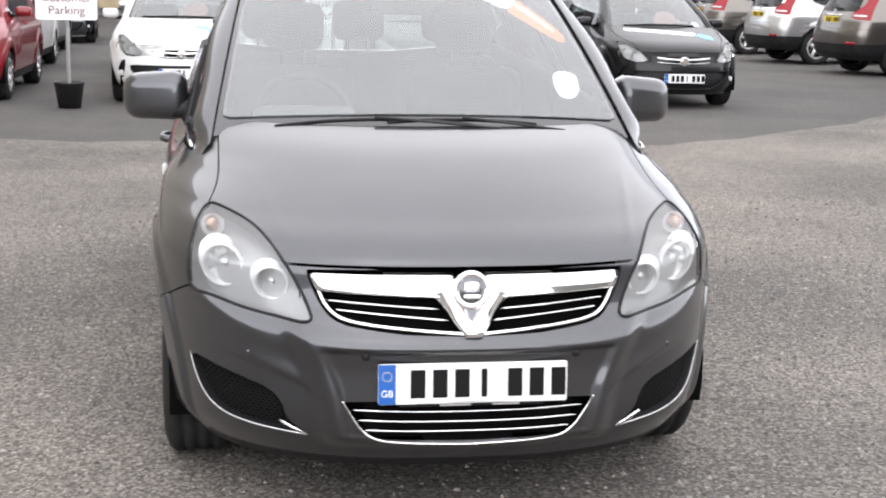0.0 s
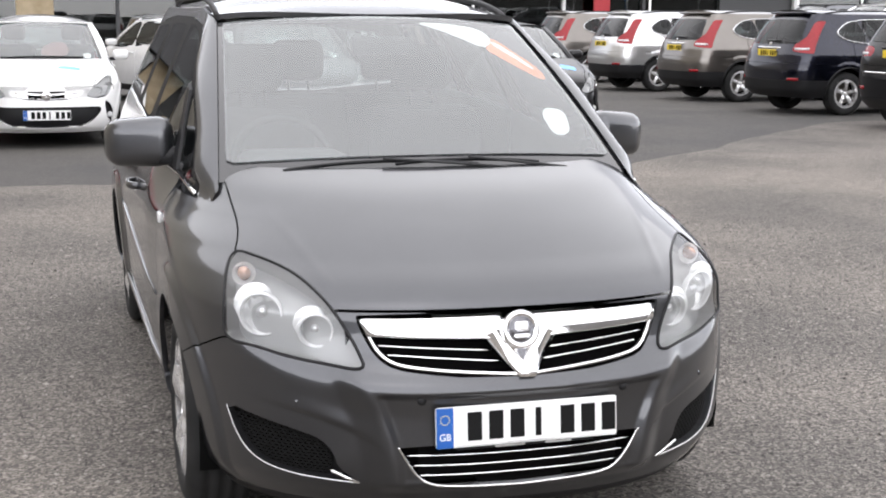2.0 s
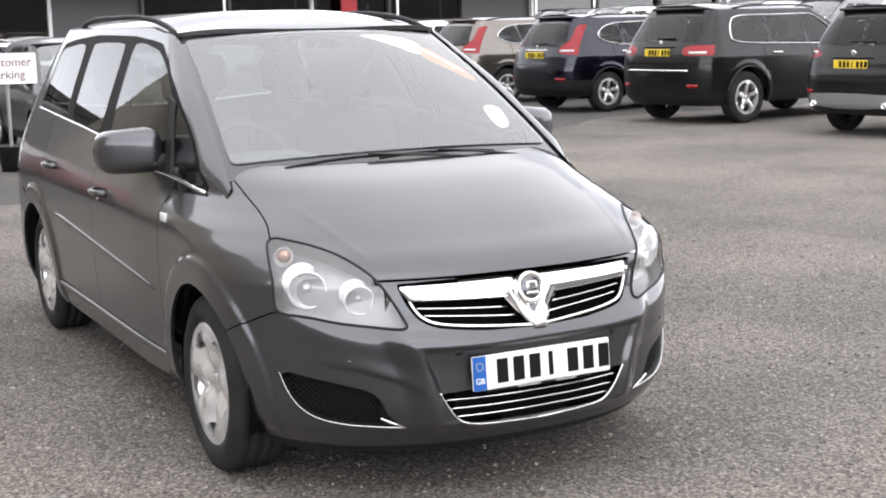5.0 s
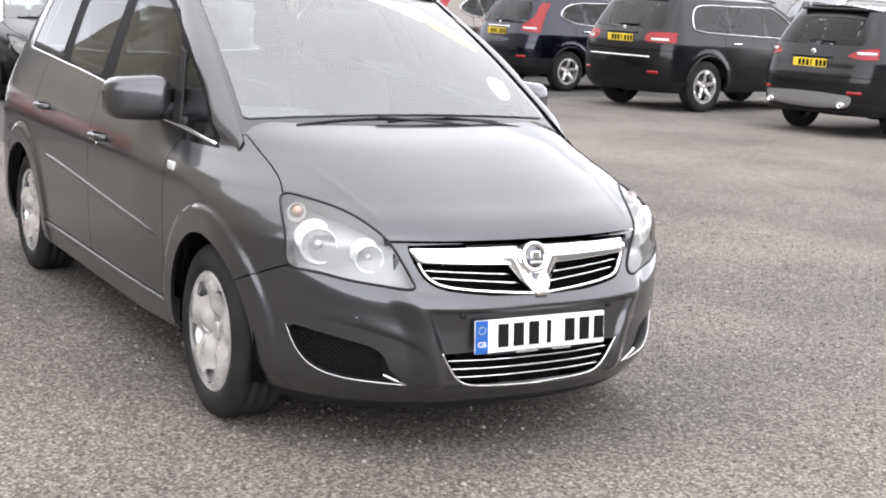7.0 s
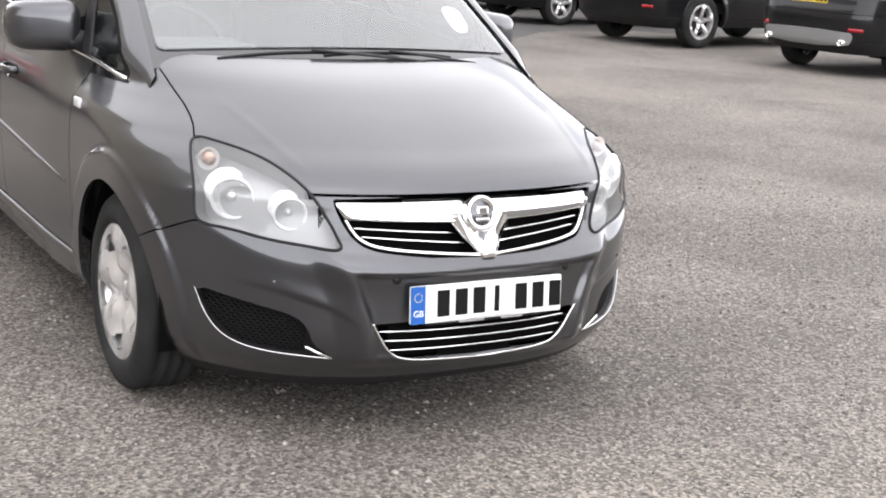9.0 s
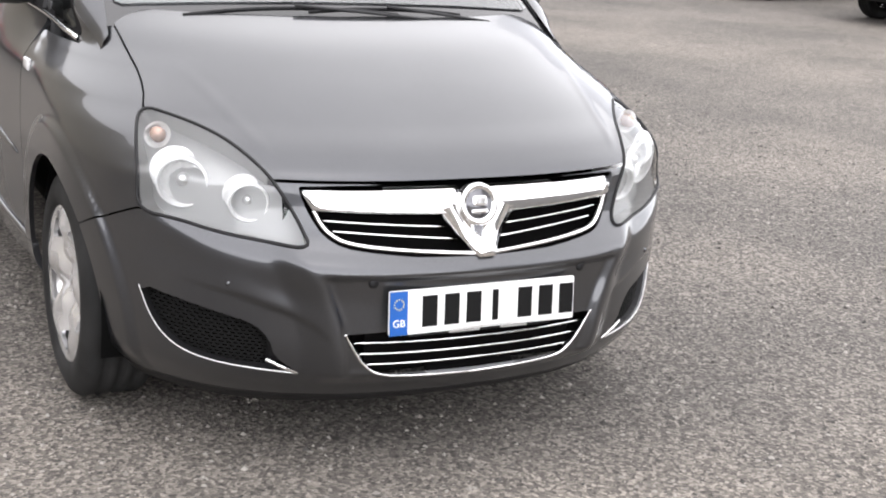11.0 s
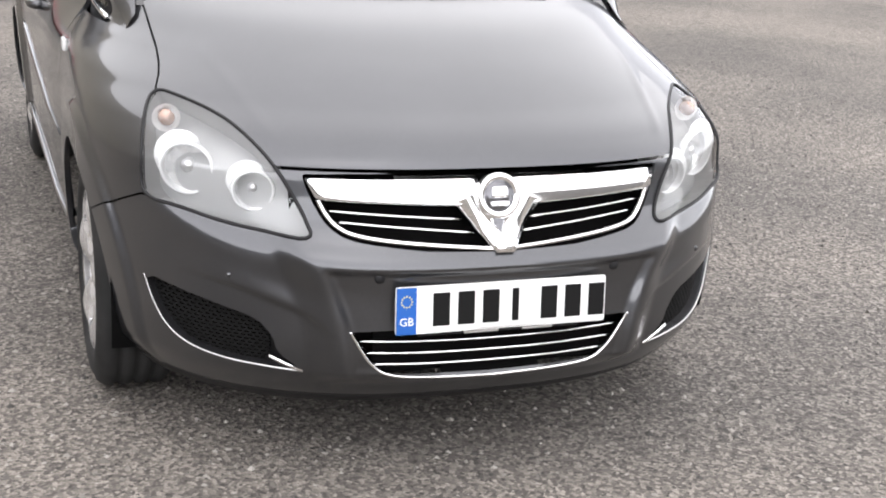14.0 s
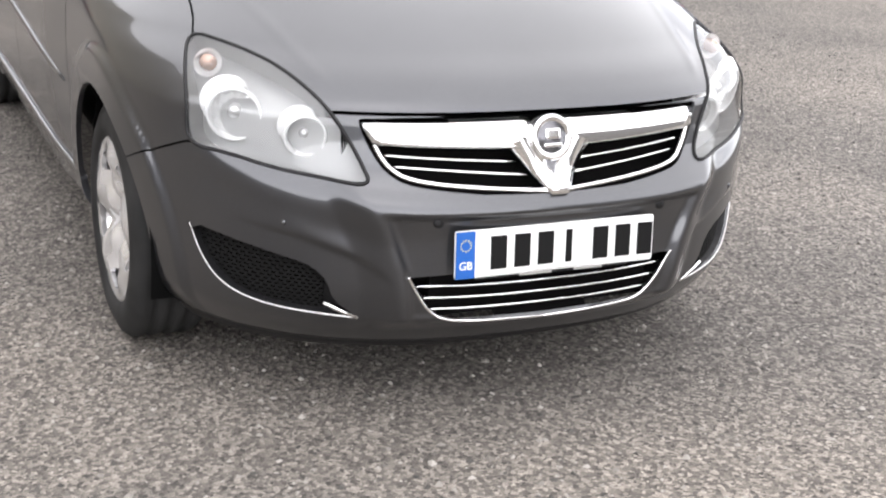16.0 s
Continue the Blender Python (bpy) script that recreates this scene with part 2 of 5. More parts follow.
def sheet(name, sdf, fmap, ua, ub, va, vb, step, mat, parent, roll=0.012, label="", centre=(0, 2.2, 0.6)):
    """The part of a surface fmap(u, v) where sdf(points, u, v) < 0, with a clean edge that turns in by roll."""
    nu, nv = max(2, int(step[0])), max(2, int(step[1]))
    U, V = np.meshgrid(np.linspace(ua, ub, nu + 1), np.linspace(va, vb, nv + 1))
    P = fmap(U, V)
    D = np.broadcast_to(sdf(P, U, V), U.shape)
    inside = D < 0
    verts, at, faces = [], {}, []

    def corner(j, i):
        k = (0, j, i)
        if k not in at:
            at[k] = len(verts)
            verts.append(P[j, i])
        return at[k]

    def cut(j, i, jj, ii):
        k = (1, *min((j, i), (jj, ii)), *max((j, i), (jj, ii)))
        if k not in at:
            s = D[j, i] / (D[j, i] - D[jj, ii])
            at[k] = len(verts)
            verts.append(P[j, i] + s * (P[jj, ii] - P[j, i]))
        return at[k]

    count = inside[:-1, :-1].astype(int) + inside[1:, :-1] + inside[:-1, 1:] + inside[1:, 1:]
    for j, i in np.argwhere(count > 0):
        ring = ((j, i), (j, i + 1), (j + 1, i + 1), (j + 1, i))
        if count[j, i] == 4:
            faces.append([corner(*c) for c in ring])
            continue
        f = []
        for n in range(4):
            a, b = ring[n], ring[(n + 1) % 4]
            if inside[a]:
                f.append(corner(*a))
            if inside[a] != inside[b]:
                f.append(cut(*a, *b))
        if len(f) > 2:
            faces.append(f)
    if not faces:
        return mesh_object(name, [(0, 0, 0), (0.001, 0, 0), (0, 0.001, 0)], [(0, 1, 2)], mat, parent, label)
    A = np.array(verts)
    N = np.zeros_like(A)
    c0 = np.array(centre)
    F = np.array([[f[0], f[1], f[2], f[3] if len(f) > 3 else f[2]] for f in faces])
    d1, d2 = A[F[:, 2]] - A[F[:, 0]], A[F[:, 3]] - A[F[:, 1]]
    n = np.stack([d1[:, 1] * d2[:, 2] - d1[:, 2] * d2[:, 1], d1[:, 2] * d2[:, 0] - d1[:, 0] * d2[:, 2], d1[:, 0] * d2[:, 1] - d1[:, 1] * d2[:, 0]], 1)
    facing = float((n * (A[F[:, 0]] - c0)).sum())
    for k in range(4):
        np.add.at(N, F[:, k], n)
    if facing < 0:
        faces = [f[::-1] for f in faces]
        N = -N
    N /= np.linalg.norm(N, axis=1, keepdims=True) + 1e-12
    if roll:
        used = {}
        for f in faces:
            for a, b in zip(f, f[1:] + f[:1]):
                used[(a, b)] = used.get((a, b), 0) + 1
        twin, low = {}, {}
        for a, b in [e for e in used if (e[1], e[0]) not in used]:
            for k in (a, b):
                if k not in twin:
                    twin[k] = len(verts)
                    verts.append(A[k])
                    low[k] = len(verts)
                    verts.append(A[k] - N[k] * roll)
            faces.append([twin[b], twin[a], low[a], low[b]])
    return mesh_object(name, verts, faces, mat, parent, label)


def sweep(name, path, rx, rz, mat, parent, label="", closed=False, up=(0, 0, 1), seg=8, taper=None):
    """A rod of oval section along a path; rz is its half size along up, rx across."""
    p = np.array(path, float)
    n = len(p)
    t = (np.roll(p, -1, 0) - np.roll(p, 1, 0)) if closed else np.gradient(p, axis=0)
    t /= np.linalg.norm(t, axis=1, keepdims=True) + 1e-12
    u0 = np.array(up, float)
    side = np.cross(t, u0)
    side /= np.linalg.norm(side, axis=1, keepdims=True) + 1e-12
    upv = np.cross(side, t)
    k = np.ones(n) if taper is None else np.array([taper(s) for s in np.linspace(0, 1, n)])
    a = np.linspace(0, 2 * np.pi, seg, endpoint=False)
    verts = (p[:, None] + k[:, None, None] * (np.cos(a)[None, :, None] * rx * side[:, None] + np.sin(a)[None, :, None] * rz * upv[:, None])).reshape(-1, 3)
    faces = []
    for i in range(n if closed else n - 1):
        for s in range(seg):
            b = (i + 1) % n
            faces.append([i * seg + s, i * seg + (s + 1) % seg, b * seg + (s + 1) % seg, b * seg + s])
    if not closed:
        faces += [list(range(seg))[::-1], [(n - 1) * seg + s for s in range(seg)]]
    return mesh_object(name, verts, faces, mat, parent, label)


def lathe(name, profile, mat, parent, seg=48, label="", origin=(0, 0, 0), axis="x", flip=1):
    """Turn (along, radius) pairs round an axis."""
    pr = np.array(profile, float)
    a = np.linspace(0, 2 * np.pi, seg, endpoint=False)
    v = np.zeros((len(pr), seg, 3))
    c, s = np.cos(a)[None] * pr[:, 1:], np.sin(a)[None] * pr[:, 1:]
    al = np.repeat(pr[:, :1] * flip, seg, 1)
    order = {"x": (al, c, s), "y": (c, al, s), "z": (c, s, al)}[axis]
    for k in range(3):
        v[..., k] = order[k] + origin[k]
    faces = [[i * seg + k, i * seg + (k + 1) % seg, (i + 1) * seg + (k + 1) % seg, (i + 1) * seg + k] for i in range(len(pr) - 1) for k in range(seg)]
    ob = mesh_object(name, v.reshape(-1, 3), faces, mat, parent, label)
    bm = bmesh.new()
    bm.from_mesh(ob.data)
    bmesh.ops.remove_doubles(bm, verts=bm.verts[:], dist=1e-5)
    bmesh.ops.recalc_face_normals(bm, faces=bm.faces[:])
    bm.to_mesh(ob.data)
    bm.free()
    return ob


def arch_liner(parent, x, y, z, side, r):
    """Dark half tunnel over a wheel, its shade painted in as near black."""
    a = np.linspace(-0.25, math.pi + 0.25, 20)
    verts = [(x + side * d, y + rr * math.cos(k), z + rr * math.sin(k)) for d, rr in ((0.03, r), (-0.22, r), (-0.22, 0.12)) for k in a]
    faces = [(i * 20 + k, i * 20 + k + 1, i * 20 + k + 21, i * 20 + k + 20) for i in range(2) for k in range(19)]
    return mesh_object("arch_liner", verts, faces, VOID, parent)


def thing(name, label, category, group="", m=None, kind=""):
    ob = new(name)
    ob.empty_display_size = 0.1
    if m is not None:
        ob.matrix_world = m
    return tagged(ob, label, category, group, kind)


# ---- car hulls ----
class Hull:
    """A car body with its nose at y = 0 and its tail at +y: front slices are superellipses, sides run straight back, the tail closes them."""

    def __init__(self, nose, wing, door, corner, tail, tail_from, wheels, arch, power=2.5, tail_power=3.6, flare=0.014, sculpt=None, blend=(1.0, 1.6)):
        p = np.array(nose, float)
        q = np.r_[0, np.cumsum(np.hypot(*np.diff(p, axis=0).T))]
        q /= q[-1]
        self.ny, self.nz = curve(list(zip(q, p[:, 0]))), curve(list(zip(q, p[:, 1])))
        qq = np.linspace(0, 1, 400)
        self.dense = self.nz(qq), self.ny(qq)
        self.wing, self.door, self.corner, self.tail = curve(wing), curve(door), curve(corner), curve(tail)
        self.power, self.tail_power, self.tail_from = power, tail_power, tail_from
        self.wheels, self.arch, self.flare, self.sculpt = wheels, arch, flare, sculpt
        self.hub, self.blend = 0.312, blend

    def bulge(self, y, z):
        out = 0.0
        for c in self.wheels:
            d = np.hypot(y - c, z - self.hub)
            out = out + self.flare * (1 - smooth(self.arch + 0.085, self.arch + 0.108, d)) * smooth(self.arch - 0.3, self.arch, d) * smooth(0.12, 0.3, z)
        return out

    def width(self, y, z):
        y, z = np.asarray(y, float), np.asarray(z, float)
        k = smooth(*self.blend, y)
        w = self.wing(z) * (1 - k) + self.door(z) * k
        y0, yc, n = np.interp(z, *self.dense), self.corner(z), self.power
        f = (1 - np.clip((yc - y) / np.maximum(yc - y0, 0.05), 0, 1) ** n) ** (1 / n)
        return w * (1 - (1 - f) * (1 - smooth(self.dense[0][-1] - 0.095, self.dense[0][-1], z)))

    def front(self, u, q):
        y0, z = self.ny(q), self.nz(q)
        yc, w, n = self.corner(z), self.wing(z), self.power
        a = np.clip(np.abs(u), 0, 1) * np.pi / 2
        x = w * np.sin(a) ** (2 / n)
        y = yc - (yc - y0) * np.cos(a) ** (2 / n)
        back = np.clip(np.abs(u) - 1, 0, None)
        y = y + back * 2.0
        x = np.where(back > 0, self.width(y, z), x)
        x = x + self.bulge(y, z) * smooth(0.55, 0.8, x)
        if self.sculpt:
            y = y - self.sculpt(x, z) * np.cos(a) ** 0.5
        return np.stack([np.sign(u) * x, y, z], -1)

    def front_y(self, x, z):
        """Where the nose stands at a width and height."""
        z = np.asarray(z, float)
        y0 = np.interp(z, *self.dense)
        yc, w, n = self.corner(z), self.wing(z), self.power
        y = yc - (yc - y0) * np.clip(1 - np.clip(np.abs(x) / w, 0, 1) ** n, 0, 1) ** (1 / n)
        return y - (self.sculpt(np.abs(x), z) if self.sculpt else 0)

    def under(self, depth):
        """The front surface set back by depth along its own normal."""
        def f(u, q):
            e = 0.004
            P = self.front(u, q)
            a = self.front(u + e, q) - self.front(u - e, q)
            b = self.front(u, np.clip(q + e, 0, 1)) - self.front(u, np.clip(q - e, 0, 1))
            n = np.cross(a, b)
            n = n / (np.linalg.norm(n, axis=-1, keepdims=True) + 1e-12)
            n = np.where(((P - np.array((0, 2.2, 0.6))) * n).sum(-1, keepdims=True) < 0, -n, n)
            return P - depth * n
        return f

    def side(self, sign):
        def f(y, z):
            return np.stack([sign * (self.width(y, z) + self.bulge(y, z)), y, z], -1)
        return f

    def back(self, u, z):
        w, n = self.width(self.tail_from + 0 * z, z), self.tail_power
        a = np.clip(np.abs(u), 0, 1) * np.pi / 2
        x = w * np.sin(a) ** (2 / n)
        y = self.tail_from + (self.tail(z) - self.tail_from) * np.cos(a) ** (2 / n)
        return np.stack([np.sign(u) * (x + self.bulge(y, z) * smooth(0.55, 0.8, x)), y, z], -1)

    def back_y(self, x, z):
        w, n = self.width(self.tail_from + 0 * np.asarray(z, float), z), self.tail_power
        return self.tail_from + (self.tail(z) - self.tail_from) * np.clip(1 - np.clip(np.abs(x) / w, 0, 1) ** n, 0, 1) ** (1 / n)

    def arches(self, P):
        return np.minimum.reduce([np.hypot(P[..., 1] - c, P[..., 2] - self.hub) - self.arch for c in self.wheels])


class Screen:
    """A curved windscreen between a bottom and a top line."""

    def __init__(self, bottom, top, bow=0.02):
        self.b, self.t, self.bow = bottom, top, bow

    def at(self, s, v, off=0.0):
        (xb, yb, cb, zb, db), (xt, yt, ct, zt, dt) = self.b, self.t
        x = s * (xb + (xt - xb) * v)
        y = (yb + cb * x * x) * (1 - v) + (yt + ct * x * x) * v
        z = (zb - db * s * s) * (1 - v) + (zt - dt * s * s) * v
        k = self.bow * 4 * v * (1 - v) + off
        return np.stack([x, y - k * 0.5, z + k * 0.86], -1)


def wheel(parent, x, y, z, sign, radius, rim, width, slots, style, name="wheel", segs=48):
    """Tyre, rim with openings, hub cap and brake disc. The outer face looks along sign * x."""
    w = new(name)
    w.parent = parent
    w.location = (x, y, z)
    h = width / 2
    prof = [(-h * 0.8, rim - 0.012), (-h, rim + 0.02), (-h, radius - 0.045), (-h * 0.86, radius - 0.012), (-h * 0.7, radius)]
    for g in (-0.42, 0.0, 0.42):
        prof += [(h * (g - 0.09), radius), (h * (g - 0.06), radius - 0.007), (h * (g + 0.06), radius - 0.007), (h * (g + 0.09), radius)]
    prof += [(h * 0.7, radius), (h * 0.86, radius - 0.012), (h, radius - 0.045), (h * 1.01, rim + 0.035), (h * 0.97, rim + 0.012), (h * 0.86, rim + 0.004), (h * 0.84, rim - 0.012)]
    lathe("tyre", prof, RUBBER, w, segs, flip=sign)
    lathe("barrel", [(-h * 0.8, rim - 0.01), (-h * 0.6, rim - 0.03), (h * 0.5, rim - 0.03), (h * 0.8, rim - 0.014), (h * 0.9, rim - 0.002), (h * 0.92, rim + 0.005), (h * 0.86, rim + 0.008)], ALLOY, w, segs, flip=sign)

    def face(a, r):
        k = r / rim
        ridge = 0.5 + 0.5 * np.cos(a * slots)
        xx = h * (0.62 + 0.30 * smooth(0.55, 1.0, k)) + 0.03 * ridge ** 0.6 * smooth(0.15, 0.45, k) * (1 - smooth(0.72, 0.98, k))
        return np.stack([sign * xx, r * np.sin(a), r * np.cos(a)], -1)

    def keep(P, a, r):
        m = (a * slots / (2 * np.pi)) % 1.0 - 0.5
        k = r / rim
        if style == "cover":
            return 0.030 - np.hypot(m * 2 * np.pi / slots * r * 0.62, (k - 0.80) * rim * 1.25)
        half = 0.5 - 0.11 / np.maximum(k, 0.2) * (slots / 5.0) ** 0.5 * 0.9
        edge = np.minimum(half * 0.98 - np.abs(m), 0.45) * 2 * np.pi / slots * r
        lim = np.minimum(k - 0.30, 0.86 - k) * rim
        return np.minimum(edge, lim)

    sheet("rim", keep, face, 0, 2 * np.pi, 0.001, rim - 0.004, (segs * 2, 14), ALLOY, w, 0.014, centre=(-sign, 0, 0))
    lathe("hub_cap", [(h * 0.70, 0.0), (h * 0.70, 0.022), (h * 0.66, 0.032), (h * 0.55, 0.034)], SATIN, w, 20, flip=sign)
    lathe("brake_disc", [(h * 0.1, 0.02), (h * 0.1, rim * 0.72), (h * 0.02, rim * 0.72), (h * 0.02, 0.02)], material("worn_steel", (0.12, 0.11, 0.1), 0.5, 0.8) if not bpy.data.materials.get("worn_steel") else bpy.data.materials["worn_steel"], w, 32, flip=sign)
    # near-black disc paints the shade behind the rim openings
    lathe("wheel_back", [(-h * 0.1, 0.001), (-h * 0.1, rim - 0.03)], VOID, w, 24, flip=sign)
    return w


def lettering(name, word, size, mat, parent, at):
    """Raised letters that face along -y, centred on a place."""
    cu = bpy.data.curves.new("text", "FONT")
    cu.body, cu.size, cu.align_x, cu.extrude = word, size, "CENTER", 0.001
    tmp = bpy.data.objects.new("text", cu)
    scene.collection.objects.link(tmp)
    bpy.context.view_layer.update()
    me = bpy.data.meshes.new_from_object(tmp.evaluated_get(bpy.context.evaluated_depsgraph_get()))
    bpy.data.objects.remove(tmp)
    me.materials.clear()
    me.materials.append(mat)
    ob = new(name, me)
    ob.parent = parent
    ob.matrix_local = pose(*at, 90, 0, 0)
    return ob


def number_plate(parent, x, y, z, tilt, yellow=False, facing=-1, band=True):
    """520 x 111 mm plate with plain bars where its characters stand."""
    p = new("number_plate")
    p.parent = parent
    p.matrix_local = Matrix.Translation((x, y, z)) @ Euler((tilt, 0, 0 if facing < 0 else math.pi)).to_matrix().to_4x4()
    tagged(p, "yellow rear number plate" if yellow else "white front number plate with blue band")
    part("plate_backing", box_bm(-0.26, 0.26, -0.004, 0.004, -0.0555, 0.0555, 0.006, 2), PLATE_Y if yellow else PLATE_W, p)
    if band:
        part("blue_band", box_bm(-0.259, -0.212, -0.0065, -0.0043, -0.054, 0.054), PLATE_B, p)
        lettering("band_letters", "GB", 0.026, PLATE_W, p, (-0.2355, -0.0075, -0.033))
        for k in range(12):
            cx, cz = -0.2355 + 0.0125 * math.cos(k * math.pi / 6), 0.022 + 0.0125 * math.sin(k * math.pi / 6)
            part("band_star", box_bm(cx - 0.0015, cx + 0.0015, -0.0078, -0.0066, cz - 0.0015, cz + 0.0015), PLATE_GOLD, p)
    for k in range(7):
        cx = -0.152 + 0.0605 * k + (0.024 if k > 3 else 0)
        half = 0.008 if k == 3 else 0.020
        part("plate_bar", box_bm(cx - half, cx + half, -0.0066, -0.0043, -0.0385, 0.0385), INK, p)
    part("plate_small_print", box_bm(-0.06, 0.08, -0.0062, -0.0043, -0.0505, -0.0475), SATIN, p)
    return p


def seat(parent, x, y, z, scale=1.0):
    s = new("seat")
    s.parent = parent
    s.location = (x, y, z)
    part("cushion", box_bm(-0.25, 0.25, -0.27, 0.25, 0.0, 0.17, 0.06, 3), CLOTH, s, flat=False)
    bm = box_bm(-0.25, 0.25, -0.07, 0.07, 0.1, 0.72, 0.06, 3)
    bmesh.ops.rotate(bm, verts=bm.verts[:], cent=(0, 0, 0.1), matrix=Matrix.Rotation(radians(-16), 3, "X"))
    bmesh.ops.translate(bm, verts=bm.verts[:], vec=(0, 0.22, 0))
    part("backrest", bm, CLOTH, s, flat=False)
    bm = box_bm(-0.13, 0.13, -0.045, 0.045, 0.0, 0.2, 0.05, 3)
    bmesh.ops.translate(bm, verts=bm.verts[:], vec=(0, 0.42, 0.76))
    part("headrest", bm, CLOTH, s, flat=False)
    for k in (-0.05, 0.05):
        sweep("headrest_post", [(k, 0.39, 0.66), (k, 0.42, 0.8)], 0.007, 0.007, CABIN, s, up=(1, 0, 0), seg=6)
    return s


# ---- the dark grey people carrier ----
def build_people_carrier():
    rib = curve([(0.25, 0.352), (0.40, 0.376), (0.475, 0.402), (0.55, 0.433), (0.63, 0.475)])
    fold = curve([(0.0, 0.542), (0.26, 0.541), (0.45, 0.554), (0.553, 0.562), (0.633, 0.579), (0.71, 0.611), (0.78, 0.64)])
    brow_z = curve([(0.36, 0.345), (0.382, 0.376), (0.398, 0.396), (0.441, 0.429), (0.52, 0.461), (0.579, 0.481), (0.619, 0.489), (0.669, 0.498), (0.78, 0.51)])

    def sculpt(x, z):
        """Relief of the nose: a proud centre with ribs round a recessed plate panel, a shelf under the lamps, a brow over each fog opening."""
        band = smooth(0.24, 0.29, z) * (1 - smooth(0.56, 0.64, z))
        keel = 0.038 * (1 - smooth(0, 0.080, x - rib(z))) * band
        panel = 0.020 * (1 - smooth(-0.036, -0.004, x - rib(z))) * smooth(0.25, 0.30, z) * (1 - smooth(0.522, 0.548, z))
        fz = fold(x)
        shelf = 0.017 * np.where(z > fz, 1 - smooth(0, 0.05, z - fz), np.exp(-((fz - z) / 0.05) ** 2)) * (1 - smooth(0.70, 0.80, x))
        bz = brow_z(x)
        brow = 0.011 * np.where(z < bz, 1 - smooth(0, 0.016, bz - z), np.exp(-((z - bz) / 0.038) ** 2)) * smooth(0.37, 0.44, x) * (1 - smooth(0.55, 0.72, x))
        crease_x = 0.496 + 0.62 * (z - 0.809)
        crease = 0.006 * np.exp(-((x - crease_x) / 0.014) ** 2) * smooth(0.775, 0.82, z) * (1 - smooth(0.90, 0.96, z))
        return keel - panel + shelf + brow + crease

    hull = Hull(
        nose=[(0.14, 0.165), (0.10, 0.188), (0.062, 0.23), (0.032, 0.29), (0.022, 0.37), (0.022, 0.42), (0.024, 0.50), (0.043, 0.60), (0.066, 0.68), (0.080, 0.75), (0.135, 0.797),
              (0.26, 0.853), (0.45, 0.932), (0.65, 1.0), (0.86, 1.05)],
        wing=[(0.165, 0.77), (0.28, 0.845), (0.4, 0.860), (0.55, 0.870), (0.7, 0.875), (0.8, 0.872), (0.86, 0.864), (0.93, 0.820), (0.97, 0.790), (1.05, 0.763), (1.3, 0.695), (1.56, 0.59)],
        door=[(0.19, 0.83), (0.3, 0.86), (0.45, 0.876), (0.65, 0.886), (0.8, 0.885), (0.9, 0.872), (1.0, 0.842), (1.1, 0.805), (1.3, 0.718), (1.5, 0.622), (1.56, 0.59)],
        corner=[(0.165, 0.84), (0.72, 0.85), (0.80, 0.98), (0.86, 1.16), (0.93, 1.30), (1.05, 1.36)],
        tail=[(0.19, 4.33), (0.35, 4.42), (0.6, 4.43), (0.75, 4.40), (0.95, 4.36), (1.1, 4.30), (1.5, 4.02), (1.56, 3.95)],
        tail_from=3.75, wheels=(0.843, 3.546), arch=0.357, sculpt=sculpt, blend=(1.2, 1.7))
    screen = Screen((0.70, 0.88, 0.18, 1.047, 0.025), (0.588, 1.715, 0.35, 1.535, 0.03), 0.022)
    car = thing("people_carrier", "dark grey metallic people carrier with orange price banner in its windscreen", "car")
    gap = 0.0025
    ax = lambda P: np.abs(P[..., 0])
    lamp_line = [(0.427, 0.599), (0.440, 0.640), (0.458, 0.678), (0.490, 0.735), (0.52, 0.778), (0.565, 0.82), (0.61, 0.840), (0.66, 0.853), (0.708, 0.861), (0.742, 0.822), (0.763, 0.76), (0.767, 0.70), (0.765, 0.641), (0.70, 0.640), (0.62, 0.620), (0.51, 0.606)]
    lamp = area(lamp_line, 2)
    grille = area([(-0.5, 0.743), (0.442, 0.742), (0.438, 0.715), (0.416, 0.665), (0.392, 0.626), (0.355, 0.603), (0.28, 0.592), (0.15, 0.580), (-0.5, 0.571)], 1)
    lower = area([(-0.5, 0.398), (0.350, 0.398), (0.326, 0.352), (0.302, 0.314), (0.270, 0.286), (0.21, 0.273), (-0.5, 0.262)], 1)
    fog = area([(0.764, 0.456), (0.69, 0.439), (0.611, 0.420), (0.545, 0.402), (0.512, 0.366), (0.500, 0.321), (0.445, 0.280), (0.539, 0.287), (0.609, 0.292), (0.678, 0.307), (0.720, 0.340), (0.748, 0.392)], 1)
    hood = area([(-0.8, 0.0), (0.50, 0.05), (0.72, 0.15), (0.735, 0.45), (0.712, 0.53), (0.686, 0.62), (0.678, 0.75), (0.69, 1.3), (-0.8, 1.3)], 1)
    span = (-1.26, 1.26, 0.0, 1.0, (260, 150))

    def front_piece(name, sdf, mat=GREY, roll=0.014, label="", grid=span):
        return sheet(name, sdf, hull.front, *grid, mat, car, roll, label)

    def seam(y):
        """Height of the joint between bumper and wing, which falls towards the wheel arch."""
        return 0.645 - 0.43 * np.clip(y - 0.37, 0, 0.3)

    def bumper_top(P):
        x, z = ax(P), P[..., 2]
        return np.minimum(np.maximum(z - 0.747, x - 0.52), z - seam(P[..., 1]))

    def bumper(P, u, q):
        x, y, z = ax(P), P[..., 1], P[..., 2]
        cuts = np.minimum.reduce([lamp(x, z), grille(x, z), lower(x, z), np.where(y < 0.6, fog(x, z), 1.0), hull.arches(P)])
        return np.maximum.reduce([bumper_top(P) + gap, -cuts + gap, y - 0.95, 0.205 - z])
